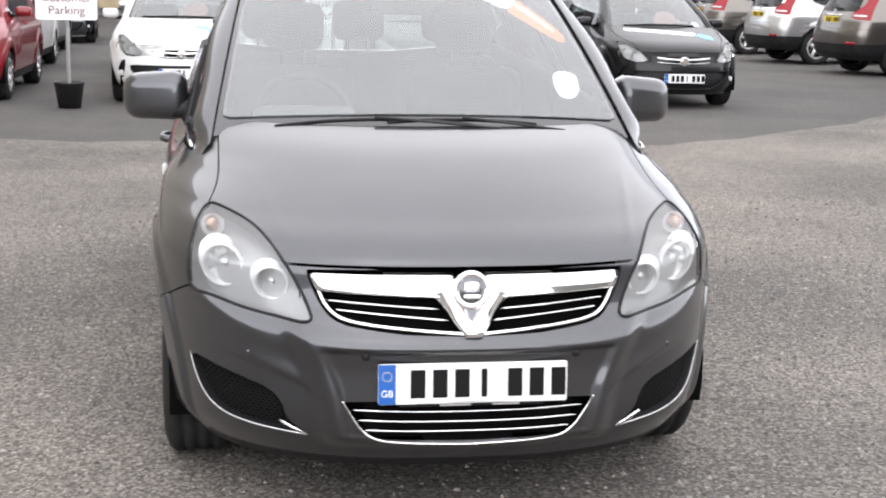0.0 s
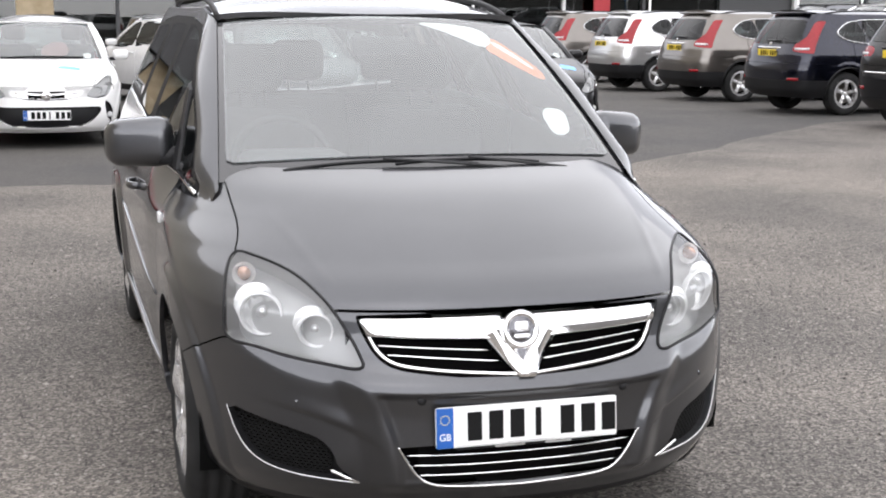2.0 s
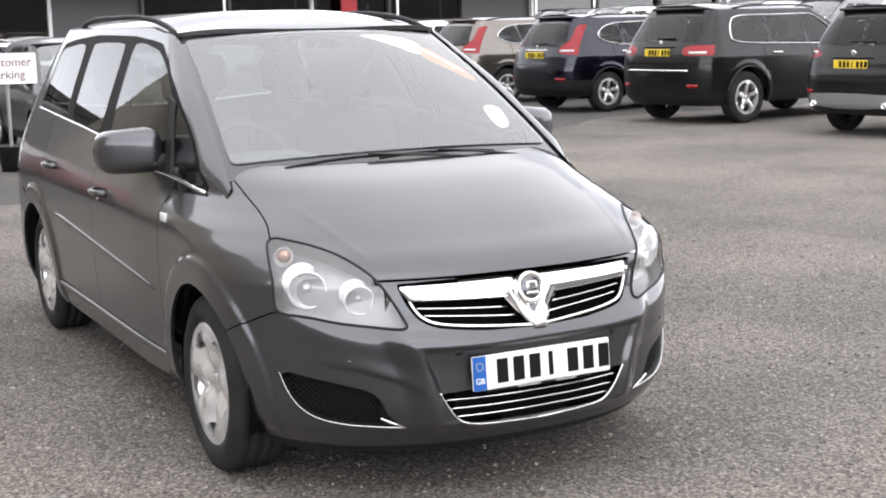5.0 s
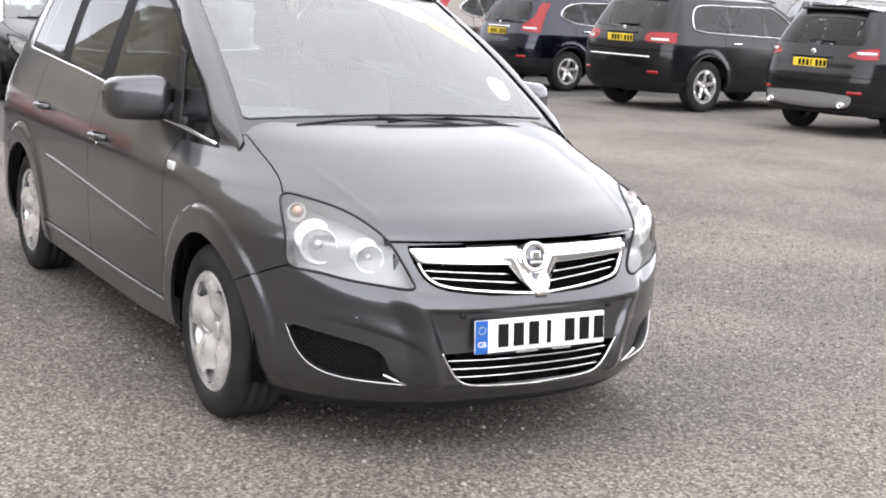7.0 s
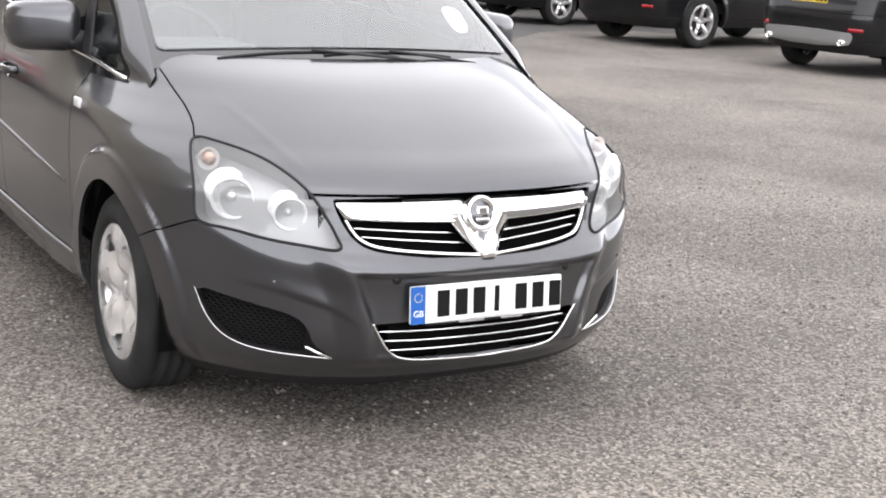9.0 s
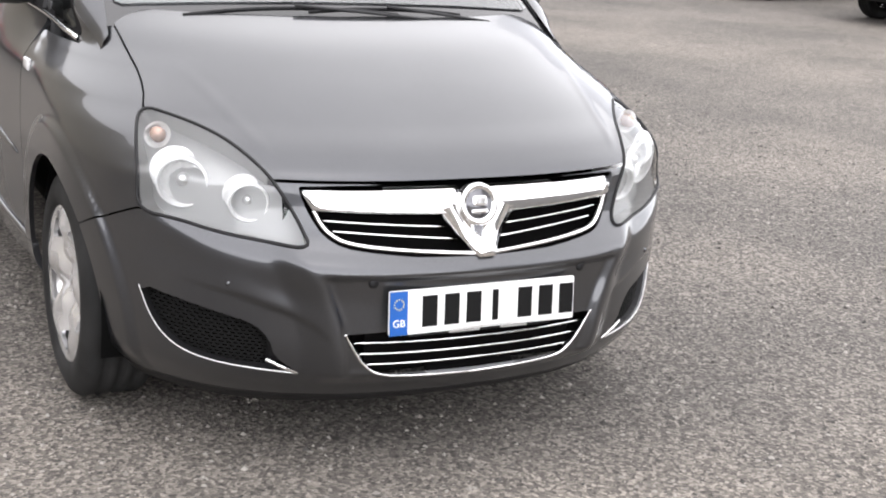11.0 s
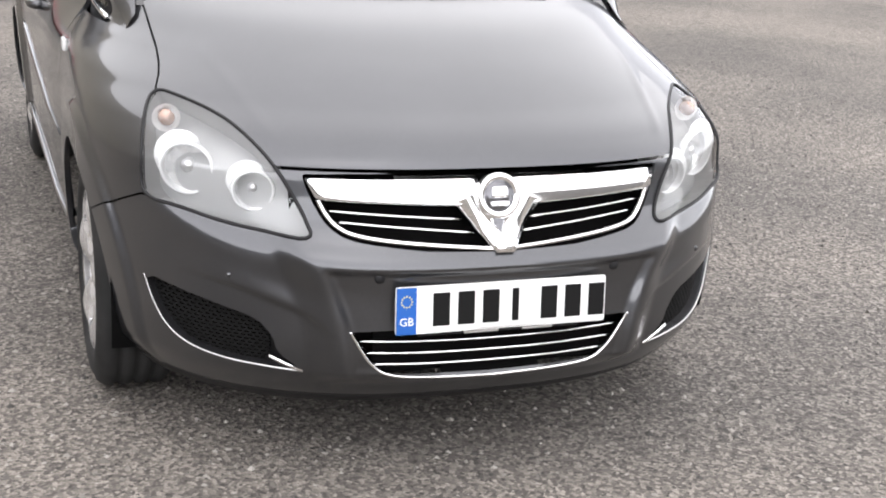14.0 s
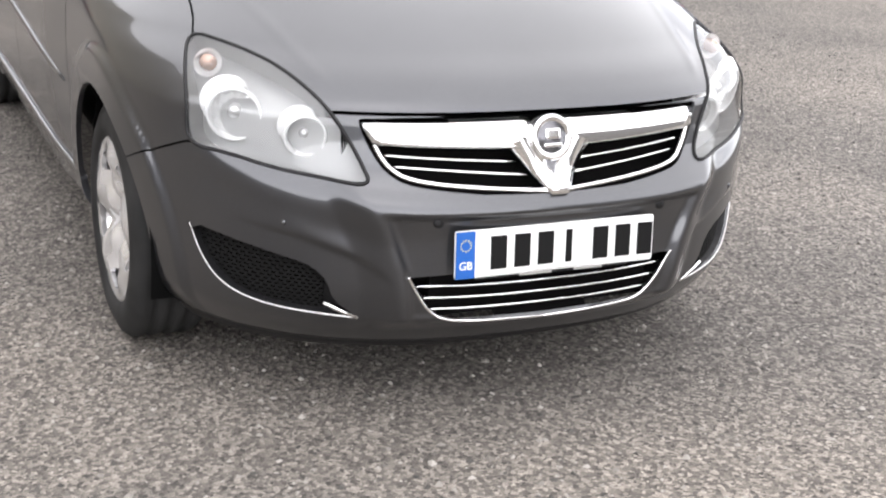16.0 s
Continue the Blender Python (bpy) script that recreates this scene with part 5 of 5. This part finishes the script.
        for y in h.wheels:
            wheel(c, side * (float(h.door(0.6)) - 0.125), y, sp["tyre"], side, slots=slots, style=wheel_style, segs=32, **tire)
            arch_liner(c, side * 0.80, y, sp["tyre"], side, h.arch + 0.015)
            if plastic is BLACK and kind != "hatch":
                aa = np.linspace(-0.15, math.pi + 0.15, 20)
                sweep("arch_trim", [(side * (float(h.width(y, sp["tyre"] + h.arch * math.sin(k))) + 0.012), y + (h.arch + 0.022) * math.cos(k), sp["tyre"] + (h.arch + 0.022) * math.sin(k)) for k in aa], 0.012, 0.03, BLACK if kind != "offroader" else colour, c, up=(side, 0, 0))
        zm = float(belt(1.4)) + 0.10
        bm = box_bm(-0.10, 0.10, -0.07, 0.06, -0.06, 0.06, 0.045, 3)
        bmesh.ops.translate(bm, verts=bm.verts[:], vec=(side * (float(h.width(1.5, zm)) + 0.14), 1.5, zm))
        m_ = new("door_mirror")
        m_.parent = c
        part("mirror_shell", bm, colour, m_, flat=False)
        part("mirror_foot", box_bm(*sorted((side * (float(h.width(1.5, zm)) - 0.03), side * (float(h.width(1.5, zm)) + 0.08))), 1.46, 1.54, zm - 0.07, zm - 0.03, 0.01), BLACK, m_)
        for y in (2.15, 3.15):
            z = float(belt(y)) - 0.10
            w0 = float(h.width(y, z))
            sweep("door_handle", [(side * (w0 + d), y + s, z) for s, d in ((-0.1, 0), (-0.08, 0.025), (0.08, 0.025), (0.1, 0))], 0.01, 0.014, CHROME if chrome else colour, c, seg=6)
    if front:
        def back_of(region, depth):
            return (lambda P, u, q: np.maximum(region(np.abs(h.front(u, q)[..., 0]), h.front(u, q)[..., 2]) - 0.004, P[..., 1] - 0.7)), h.under(depth)
        f, fm = back_of(mouth, 0.04)
        sheet("lower_grille", f, fm, *fd, BLACK, c, -0.04)
        f, fm = back_of(slit, 0.035)
        sheet("grille", f, fm, *fd, VOID, c, -0.035)
        for zz, k in ((lamp_z - 0.028, 0.024), (lamp_z - 0.074, 0.02)):
            sweep("grille_bar", [(x, float(h.front_y(x, zz + k * (x / 0.36) ** 2)) + 0.005, zz + k * (x / 0.36) ** 2) for x in np.linspace(-0.34, 0.34, 18)], 0.012, 0.013 if zz > lamp_z - 0.05 else 0.005, CHROME, c)
        lathe("badge", [(0.02, 0.055), (-0.012, 0.055), (-0.016, 0.045), (-0.012, 0.001)], CHROME, c, 24, axis="y", origin=(0, float(h.front_y(0, lamp_z - 0.045)) - 0.005, lamp_z - 0.045), label="plain round chrome badge")
        number_plate(c, 0, float(h.front_y(0.2, sp["front_plate"])) - 0.02, sp["front_plate"] - 0.02, 0)
        for x0, x1 in ((-0.5, 0.1), (-0.1, 0.45)):
            sweep("wiper", [tuple(sc.at(np.array(x / 0.68), np.array(0.03), 0.015)) for x in np.linspace(x0, x1, 8)], 0.006, 0.012, BLACK, c, up=(0, -0.5, 0.86), seg=6)
        st = area([(0.47, 0.13), (0.57, 0.13), (0.55, 0.02), (0.5, 0.0), (0.46, 0.03)], 1)
        sheet("windscreen_sticker", lambda P, s, v: st(s * 0.68, v - 0.05), lambda s, v: sc.at(s, v, -0.008), 0.5, 1, 0.0, 0.3, (40, 30), PAPER, c, 0, "white paper sticker")
        for pts, mt in stickers:
            dec = area(pts, 1, 0.03)
            sheet("bonnet_sticker", lambda P, u, q: dec(P[..., 0], P[..., 1]), h.under(-0.003), -0.8, 0.8, 0.45, 1.0, (120, 70), mt, c, 0, "paper price sticker")
        if red_sheet:
            rs = area([(-0.02, 0.14), (0.24, 0.14), (0.30, 0.42), (0.22, 0.55), (0.05, 0.50), (-0.05, 0.30)], 2)
            sheet("screen_card", lambda P, s, v: rs(s * 0.62, v), lambda s, v: sc.at(s, v, -0.06), -0.2, 0.7, 0.05, 0.7, (40, 30), material("pink_red_card", (0.30, 0.16, 0.15), 0.6) if not bpy.data.materials.get("pink_red_card") else bpy.data.materials["pink_red_card"], c, 0, "pinkish red card behind the windscreen")
    # tail
    wz = lambda z: h.width(h.tail_from + 0 * z, z)
    rel = lambda P: np.abs(P[..., 0]) / wz(P[..., 2])
    td = (-1.0, 1.0, low, zr, n(70, 60))
    win, tl_ = area(sp["rear_window"], 1, 0.05), area(sp["tail_lamp"], 1, 0.03)
    reach = {"suv": 0.30, "hatch": 0.2}.get(kind, 0.26)
    tl = lambda P, z: np.maximum(tl_(rel(P), z), h.tail(z) - reach - P[..., 1])
    zb = sp["rear_plate"] - 0.16 if kind != "hatch" else 0.55
    hem = 0.28 if kind == "suv" else 0.157
    sheet("rear_bumper", lambda P, u, z: np.maximum.reduce([low + hem + 0.003 - z, z - zb, -h.arches(P) + gap]), h.back, *td, colour, c, 0.02)
    sheet("rear_valance", lambda P, u, z: np.maximum.reduce([low - z, z - low - hem, -h.arches(P) + gap]), h.back, *td, plastic, c, 0.02)
    sheet("tailgate", lambda P, u, z: np.maximum.reduce([zb + 0.006 - z, z - zr, -win(rel(P), z) + 0.004, -tl(P, z) + 0.003]), h.back, *td, colour, c, 0.015)
    ob = sheet("rear_window", lambda P, u, z: win(rel(P), z), h.back, *td, gl, c, 0.006)
    ob.visible_shadow = False
    for side in (-1, 1):
        t_ = new("tail_lamp")
        t_.parent = c
        zc = sp["tail_lamp"][0][1] + 0.055
        sheet("red_lens", lambda P, u, z: np.maximum.reduce([tl(P, z), np.where(P[..., 0] * side > 0, -1, 1)]), h.back, *td, RED, t_, 0.02, "red tail lamp lens")
        if kind != "hatch":
            xa, xb = (0.60, 0.84) if kind == "offroader" else (0.62, 0.8)
            zz = zc - 0.015
            sweep("clear_lens", [(side * x, float(h.back_y(x, zz)) + 0.004, zz) for x in np.linspace(xa, xb, 8)], 0.012, 0.02, CLEARLAMP, t_, "clear reversing lens")
        if rear and kind != "hatch":
            sweep("rear_reflector", [(side * x, float(h.back_y(x, low + 0.30)) + 0.002, low + 0.30) for x in np.linspace(0.60, 0.76, 6)], 0.008, 0.026, RED, c, seg=6)
    if rear:
        ym = float(h.back_y(0.2, sp["rear_plate"]))
        number_plate(c, 0, ym + 0.012, sp["rear_plate"], 0, True, 1, False)
        if kind != "hatch":
            zz = sp["rear_plate"] + 0.085
            sweep("tailgate_strip", [(x, float(h.back_y(x, zz)) + 0.008, zz) for x in np.linspace(-0.32, 0.32, 12)], 0.012, 0.014, CHROME if kind == "suv" else colour, c, "tailgate strip")
            zz = sp["rear_window"][0][1] + 0.05
            sweep("rear_wiper", [(x, float(h.back_y(x, zz + 0.03 * math.sin(x))) + 0.02, zz) for x in np.linspace(-0.28, 0.12, 10)], 0.01, 0.012, BLACK, c)
            bm = box_bm(-0.50, 0.50, -0.16, 0.02, -0.022, 0.014, 0.013, 2)
            bmesh.ops.translate(bm, verts=bm.verts[:], vec=(0, float(h.tail(zr)) + 0.04, zr + 0.02))
            part("roof_spoiler", bm, colour, c, flat=False)
            lathe("badge", [(0.0, 0.001), (0.01, 0.03), (0.0, 0.04)], CHROME, c, 20, axis="y", origin=(0, float(h.back_y(0, sp["rear_plate"] + 0.14)) + 0.004, sp["rear_plate"] + 0.14), label="plain oval chrome badge")
        if kind == "offroader":
            zz = 0.80
            sweep("bumper_strip", [(x, float(h.back_y(x, zz)) + 0.004, zz) for x in np.linspace(-0.62, 0.62, 20)], 0.012, 0.016, CHROME, c, "chrome bumper strip")
        if kind == "crossover":
            sk = area([(-1, 0.56), (0.62, 0.56), (0.68, 0.50), (0.6, 0.36), (-1, 0.36)], 1)
            def fm(u, z):
                P = h.back(u, z)
                P[..., 1] += 0.02
                return P
            sheet("skid_plate", lambda P, u, z: sk(ax(P), z), fm, *td, SKID, c, 0.03, "dull grey skid plate")
            for side in (-1, 1):
                lathe("tailpipe", [(-0.1, 0.035), (0.03, 0.038), (0.03, 0.03), (-0.08, 0.03)], CHROME, c, 18, axis="y", origin=(side * 0.55, float(h.tail(0.45)), 0.42))
    # roof, screen, cabin
    def roof(s, v):
        x = s * float(h.width(2.5, zr))
        y0 = sc.t[1] + sc.t[2] * x * x
        y = y0 * (1 - v) + np.maximum(h.back_y(x, zr + 0 * x), h.tail_from) * v
        return np.stack([x, y, zr + (sp["crown"] * smooth(sc.t[1] - 0.25, sc.t[1] + 0.9, y) + 0.005) * (1 - np.abs(s) ** 2.6)], -1)
    sheet("roof", lambda P, s, v: np.full(s.shape, -1.0), roof, -1, 1, 0, 1, (24, 24), colour, c, 0.02)
    ed = lambda s, v: np.maximum.reduce([np.abs(s) - 0.95, 0.04 - v, v - 0.97])
    ob = sheet("windscreen", lambda P, s, v: ed(s, v), lambda s, v: sc.at(s, v), -1, 1, 0, 1, (24, 20), GLASS, c, 0.004)
    ob.visible_shadow = False
    sheet("windscreen_border", lambda P, s, v: -ed(s, v) - 0.01, lambda s, v: sc.at(s, v, -0.006), -1, 1, -0.05, 1, (30, 30), GLOSSBLACK, c, 0.01)
    if kind != "hatch":
        for side in (-1, 1):
            sweep("roof_rail", [(side * (float(h.width(2.5, zr)) - 0.05), y, zr + 0.055 - 0.05 * abs((y - 2.9) / 0.95) ** 4) for y in np.linspace(1.95, 3.85, 16)], 0.012, 0.014, BLACK, c, "roof rail")
    # underside and bay fillers carry painted shade, not a body colour
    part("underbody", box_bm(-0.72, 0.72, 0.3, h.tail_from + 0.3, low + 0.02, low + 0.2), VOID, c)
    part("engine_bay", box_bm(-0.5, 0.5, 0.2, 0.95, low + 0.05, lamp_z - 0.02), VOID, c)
    part("dashboard", box_bm(-0.66, 0.66, 1.05, 1.6, 0.6, float(belt(1.3)) - 0.03, 0.05, 2), CABIN, c, flat=False)
    part("cabin_floor", box_bm(-0.66, 0.66, 1.1, h.tail_from + 0.1, low + 0.21, 0.62), CABIN, c)
    for x, y in ((-0.35, 1.95), (0.35, 1.95), (-0.4, 2.75), (0.4, 2.75)):
        seat(c, x, y, 0.42 if kind == "hatch" else 0.55)
    return c


WHITE = paint("white_paint", (0.78, 0.78, 0.77), 0, 0.4)
BLACKP = paint("black_paint", (0.005, 0.005, 0.006), 0.0, 0.3, 0.5)
CHARCOAL = paint("charcoal_paint", (0.022, 0.023, 0.025), 0.4, 0.35, 0.6)
REDP = paint("red_paint", (0.20, 0.008, 0.014), 0, 0.35)
NAVY = paint("midnight_blue_paint", (0.007, 0.008, 0.018), 0.4)
BROWN = paint("bronze_grey_paint", (0.16, 0.145, 0.13), 0.5)
SILVER = paint("silver_paint", (0.62, 0.62, 0.62), 0.4)
STEEL = paint("steel_grey_paint", (0.13, 0.135, 0.145), 0.5)


def nose_to_us(x, y, turn=0):
    return pose(x, y, 0, 0, 0, turn)


def tail_to_us(x, y, turn):
    """Rear axle place (x, y) of a car that points along +x turned by turn degrees; its tail looks back at the yard."""
    return pose(x, y, 0, 0, 0, 90 + turn)


SKID = material("dull_grey_plastic", (0.22, 0.22, 0.22), 0.5, 0.2)
BLUE_FILM = material("pale_blue_film", (0.2, 0.45, 0.75), 0.5)
FRONT_ROW = 12.55
parked_car("hatchback", "white hatchback with chrome grille bar facing the yard", "hatch", WHITE, nose_to_us(-1.18, FRONT_ROW), True, False, red_sheet=True, privacy=False, stickers=[([(0.12, 0.58), (0.40, 0.50), (0.40, 0.62), (0.18, 0.70)], BLUE_FILM)])
parked_car("hatchback", "black hatchback with chrome grille bar facing the yard", "hatch", BLACKP, nose_to_us(4.95, FRONT_ROW + 0.1), True, False, red_sheet=True, privacy=False, stickers=[([(-0.55, 0.80), (0.30, 0.55), (0.36, 0.72), (-0.55, 0.93)], PAPER), ([(0.32, 0.53), (0.52, 0.44), (0.54, 0.62), (0.37, 0.71)], BLUE_FILM)])
parked_car("hatchback", "red hatchback parked beside the customer sign", "hatch", REDP, nose_to_us(-4.05, FRONT_ROW), True, False, privacy=False)
parked_car("hatchback", "dark grey hatchback behind the customer sign", "hatch", CHARCOAL, nose_to_us(1.88, FRONT_ROW + 0.1), True, False, privacy=False)
parked_car("hatchback", "white hatchback in the second row", "hatch", WHITE, nose_to_us(-4.35, 16.9), True, False, detail=0.7, privacy=False)
parked_car("hatchback", "silver hatchback in the second row", "hatch", SILVER, nose_to_us(-4.6, 21.2), True, False, detail=0.7, privacy=False)
parked_car("hatchback", "silver hatchback behind the white one", "hatch", SILVER, nose_to_us(-1.35, 17.3), True, False, detail=0.7, privacy=False)
parked_car("hatchback", "steel grey hatchback in the third row", "hatch", STEEL, nose_to_us(-1.2, 26.5), True, False, detail=0.7, privacy=False)
for x_, y_, c_, t_ in ((-7.2, 30.5, WHITE, "white"), (2.0, 31.0, SILVER, "silver"), (5.2, 30.5, WHITE, "white"), (-4.3, 26.5, STEEL, "steel grey"), (8.4, 32.0, SILVER, "silver")):
    parked_car("hatchback", t_ + " hatchback far back in the yard", "hatch", c_, nose_to_us(x_, y_, 4), True, False, detail=0.55, privacy=False)
parked_car("hatchback", "white hatchback parked tail to the yard", "hatch", WHITE, pose(0.33, 23.16, 0, 0, 0, 200), False, True, detail=0.7, privacy=False)


def suv_place(y, x=11.15, turn=8, axle=3.54):
    """Matrix from the middle of the rear axle on the ground, tail towards the yard."""
    a = radians(turn)
    m = Matrix.Translation((x, y, 0)) @ Matrix.Rotation(radians(90) + a, 4, "Z") @ Matrix.Translation((0, -axle, 0))
    return m


parked_car("sport_utility", "black crossover with dull grey skid plate seen from behind", "crossover", BLACKP, suv_place(9.4, 11.4), chrome=False, slots=5)
parked_car("off_roader", "black off-roader with chrome window trim", "offroader", BLACKP, suv_place(12.95, 11.0, 8, 3.80), chrome=True, slots=5, privacy=False)
parked_car("sport_utility", "midnight blue sport utility with chrome window trim", "suv", NAVY, suv_place(16.6, 11.15, 4), chrome=True, slots=5)
parked_car("sport_utility", "bronze grey sport utility with chrome window trim", "suv", BROWN, suv_place(20.0, 11.15, 3), chrome=True, slots=5)
parked_car("sport_utility", "silver sport utility in the row", "suv", SILVER, suv_place(23.5, 11.15, 3), chrome=True, slots=5, detail=0.8)
parked_car("sport_utility", "bronze grey sport utility further along the row", "suv", BROWN, suv_place(27.2, 11.15, 3), chrome=True, slots=5, detail=0.8)


# ---- customer signs in buckets ----
def customer_sign(x, y, turn):
    s = thing("customer_sign", "white customer parking sign on a pole in a black bucket", "sign", "customer parking signs", pose(x, y, 0, 0, 0, turn))
    bucket = material("black_bucket_plastic", (0.014, 0.014, 0.015), 0.4) if not bpy.data.materials.get("black_bucket_plastic") else bpy.data.materials["black_bucket_plastic"]
    lathe("bucket", [(0.0, 0.001), (0.0, 0.125), (0.27, 0.165), (0.275, 0.175), (0.295, 0.175), (0.295, 0.163), (0.25, 0.155)], bucket, s, 36, axis="z", label="black plastic bucket")
    lathe("ballast", [(0.25, 0.001), (0.255, 0.157)], material("pale_concrete", (0.45, 0.44, 0.42), 0.9), s, 24, axis="z", label="pale concrete filling")
    lathe("pole", [(0.24, 0.022), (1.3, 0.022), (1.3, 0.001)], material("grey_post", (0.2, 0.2, 0.195), 0.5), s, 14, axis="z", label="grey post")
    b = new("board")
    b.parent = s
    b.location = (0, -0.03, 1.165)
    part("panel", box_bm(-0.335, 0.335, -0.006, 0.006, -0.175, 0.175, 0.02, 2), PAPER, b, "white sign board")
    for word, z in (("Customer", 0.025), ("Parking", -0.115)):
        lettering("lettering", word, 0.135, MAROON_INK, b, (0, -0.0085, z))


customer_sign(-2.43, 12.35, 2)
customer_sign(0.56, 12.3, 3)


# ---- showroom and yard furniture far off ----
def showroom():
    brick = material("buff_render", (0.5, 0.4, 0.26), 0.9)
    r = ramp(brick, noise_node(brick, 3, 6).outputs[0], [(0.3, (0.42, 0.33, 0.21)), (0.7, (0.56, 0.46, 0.31))])
    brick.node_tree.links.new(r.outputs[0], brick.node_tree.nodes["Principled BSDF"].inputs[0])
    clad = material("dark_cladding", (0.07, 0.07, 0.073), 0.5)
    inner = material("showroom_back_wall", (0.3, 0.29, 0.27), 0.8)
    frame_m = material("white_frame", (0.75, 0.75, 0.74), 0.5)
    redm = material("red_panel", (0.45, 0.03, 0.04), 0.5)
    b = thing("showroom", "long glass-fronted car showroom with dark cladding", "building")
    part("wall", box_bm(-45, 49.5, 50, 50.3, 0, 6.5), inner, b, "dark wall behind the glazing")
    part("fascia", box_bm(-45, 49.5, 46.5, 50.3, 3.2, 6.5, 0.03), clad, b, "dark fascia")
    part("roof", box_bm(-46, 50.2, 46.2, 60, 6.5, 6.9), clad, b)
    part("plinth", box_bm(-45, 49.5, 47.9, 49.9, 0, 0.25), material("concrete_plinth", (0.3, 0.3, 0.29), 0.9), b)
    pane = glass("showroom_glass", (0.25, 0.28, 0.28))
    for k in range(27):
        x = -44 + 3.5 * k
        if x < -1:
            part("pier", box_bm(x, x + 1.3, 47.6, 49.0, 0.25, 3.2, 0.03), brick, b, "buff rendered pier")
        else:
            part("mullion", box_bm(x, x + 0.12, 47.95, 48.15, 0.25, 3.2), frame_m if k % 3 == 0 else clad, b)
        part("window_pane", box_bm(x + (1.3 if x < -1 else 0.12), x + 3.5, 48.2, 48.22, 0.25, 3.2), pane if k % 5 else clad, b)
    for x in (20.2,):
        part("red_panel", box_bm(x, x + 0.7, 47.6, 47.7, 0.3, 3.0, 0.02), redm, b, "red panel")


showroom()

# plain unseen walls behind and beside the camera, added to shape the cars' reflections
WALL = material("weathered_render_wall", (0.19, 0.185, 0.175), 0.9)
r_ = ramp(WALL, noise_node(WALL, 1.5, 6).outputs[0], [(0.3, (0.13, 0.128, 0.12)), (0.7, (0.22, 0.21, 0.20))])
WALL.node_tree.links.new(r_.outputs[0], WALL.node_tree.nodes["Principled BSDF"].inputs[0])
BUFF = material("weathered_buff_wall", (0.33, 0.30, 0.245), 0.9)
r_ = ramp(BUFF, noise_node(BUFF, 0.8, 6).outputs[0], [(0.3, (0.26, 0.235, 0.19)), (0.7, (0.37, 0.34, 0.285))])
BUFF.node_tree.links.new(r_.outputs[0], BUFF.node_tree.nodes["Principled BSDF"].inputs[0])
for name, box, mat, text in (
        ("unseen_wall_south", (-9.9, 9.9, -18.4, -18, 0, 1.2), WALL, "low unseen grey wall added behind the camera"),
        ("unseen_wall_south_east", (10, 62, -18.4, -18, 0, 11), WALL, "unseen weathered grey wall added to shape reflections"),
        ("unseen_wall_west", (-10.4, -10, -60, 1.9, 0, 2.5), WALL, "unseen weathered grey wall added to shape reflections"),
        ("unseen_wall_north_west", (-10.4, -10, 2, 45.9, 0, 12), BUFF, "tall unseen buff wall added to shape reflections")):
    tagged(part(name, box_bm(*box), mat), text, "wall", kind="structure")


def flagpole(x, y, hgt=5.5):
    p = thing("flagpole", "thin white flagpole on a round foot", "pole", "flagpoles along the showroom", pose(x, y, 0.34 if x > 18.2 and y < 44 else 0))
    lathe("foot", [(0, 0.001), (0, 0.22), (0.06, 0.2), (0.08, 0.05)], SATIN, p, 20, axis="z")
    lathe("mast", [(0.06, 0.05), (hgt, 0.03), (hgt + 0.02, 0.001)], PAPER, p, 14, axis="z", label="white pole")


for x, y in ((13.3, 42), (20.5, 43), (27.3, 44), (30.5, 44.5), (26.5, 31)):
    flagpole(x, y)


def blue_board(x, y):
    p = thing("advertising_board", "blue advertising board on a slim grey post", "sign", "blue boards beside the yard", pose(x, y, 0, 0, 0, -45))
    lathe("post", [(0, 0.05), (2.9, 0.05), (2.9, 0.001)], SATIN, p, 12, axis="z", label="grey post")
    part("board", box_bm(-0.16, 0.16, -0.09, -0.055, 1.75, 2.9, 0.015), material("blue_board_film", (0.03, 0.12, 0.28), 0.4) if not bpy.data.materials.get("blue_board_film") else bpy.data.materials["blue_board_film"], p, "blue board")


blue_board(29.5, 28.0)
blue_board(31.6, 26.6)
scatter_chips()
tagged(part("raised_yard", box_bm(18.2, 46, -12, 44, -0.1, 0.34, 0.03), ASPHALT), "low raised asphalt platform with a row of cars", "ground", kind="structure")
for y, col, txt in ((13.0, WHITE, "white"), (16.0, SILVER, "silver"), (19.0, WHITE, "white"), (22.0, STEEL, "steel grey"), (25.0, WHITE, "white"), (28.2, SILVER, "silver"), (31.4, WHITE, "white"), (34.6, STEEL, "steel grey")):
    parked_car("sport_utility", txt + " car in the row beyond", "suv", col, pose(20.5, y, 0.34, 0, 0, -76), True, False, detail=0.55, privacy=False)
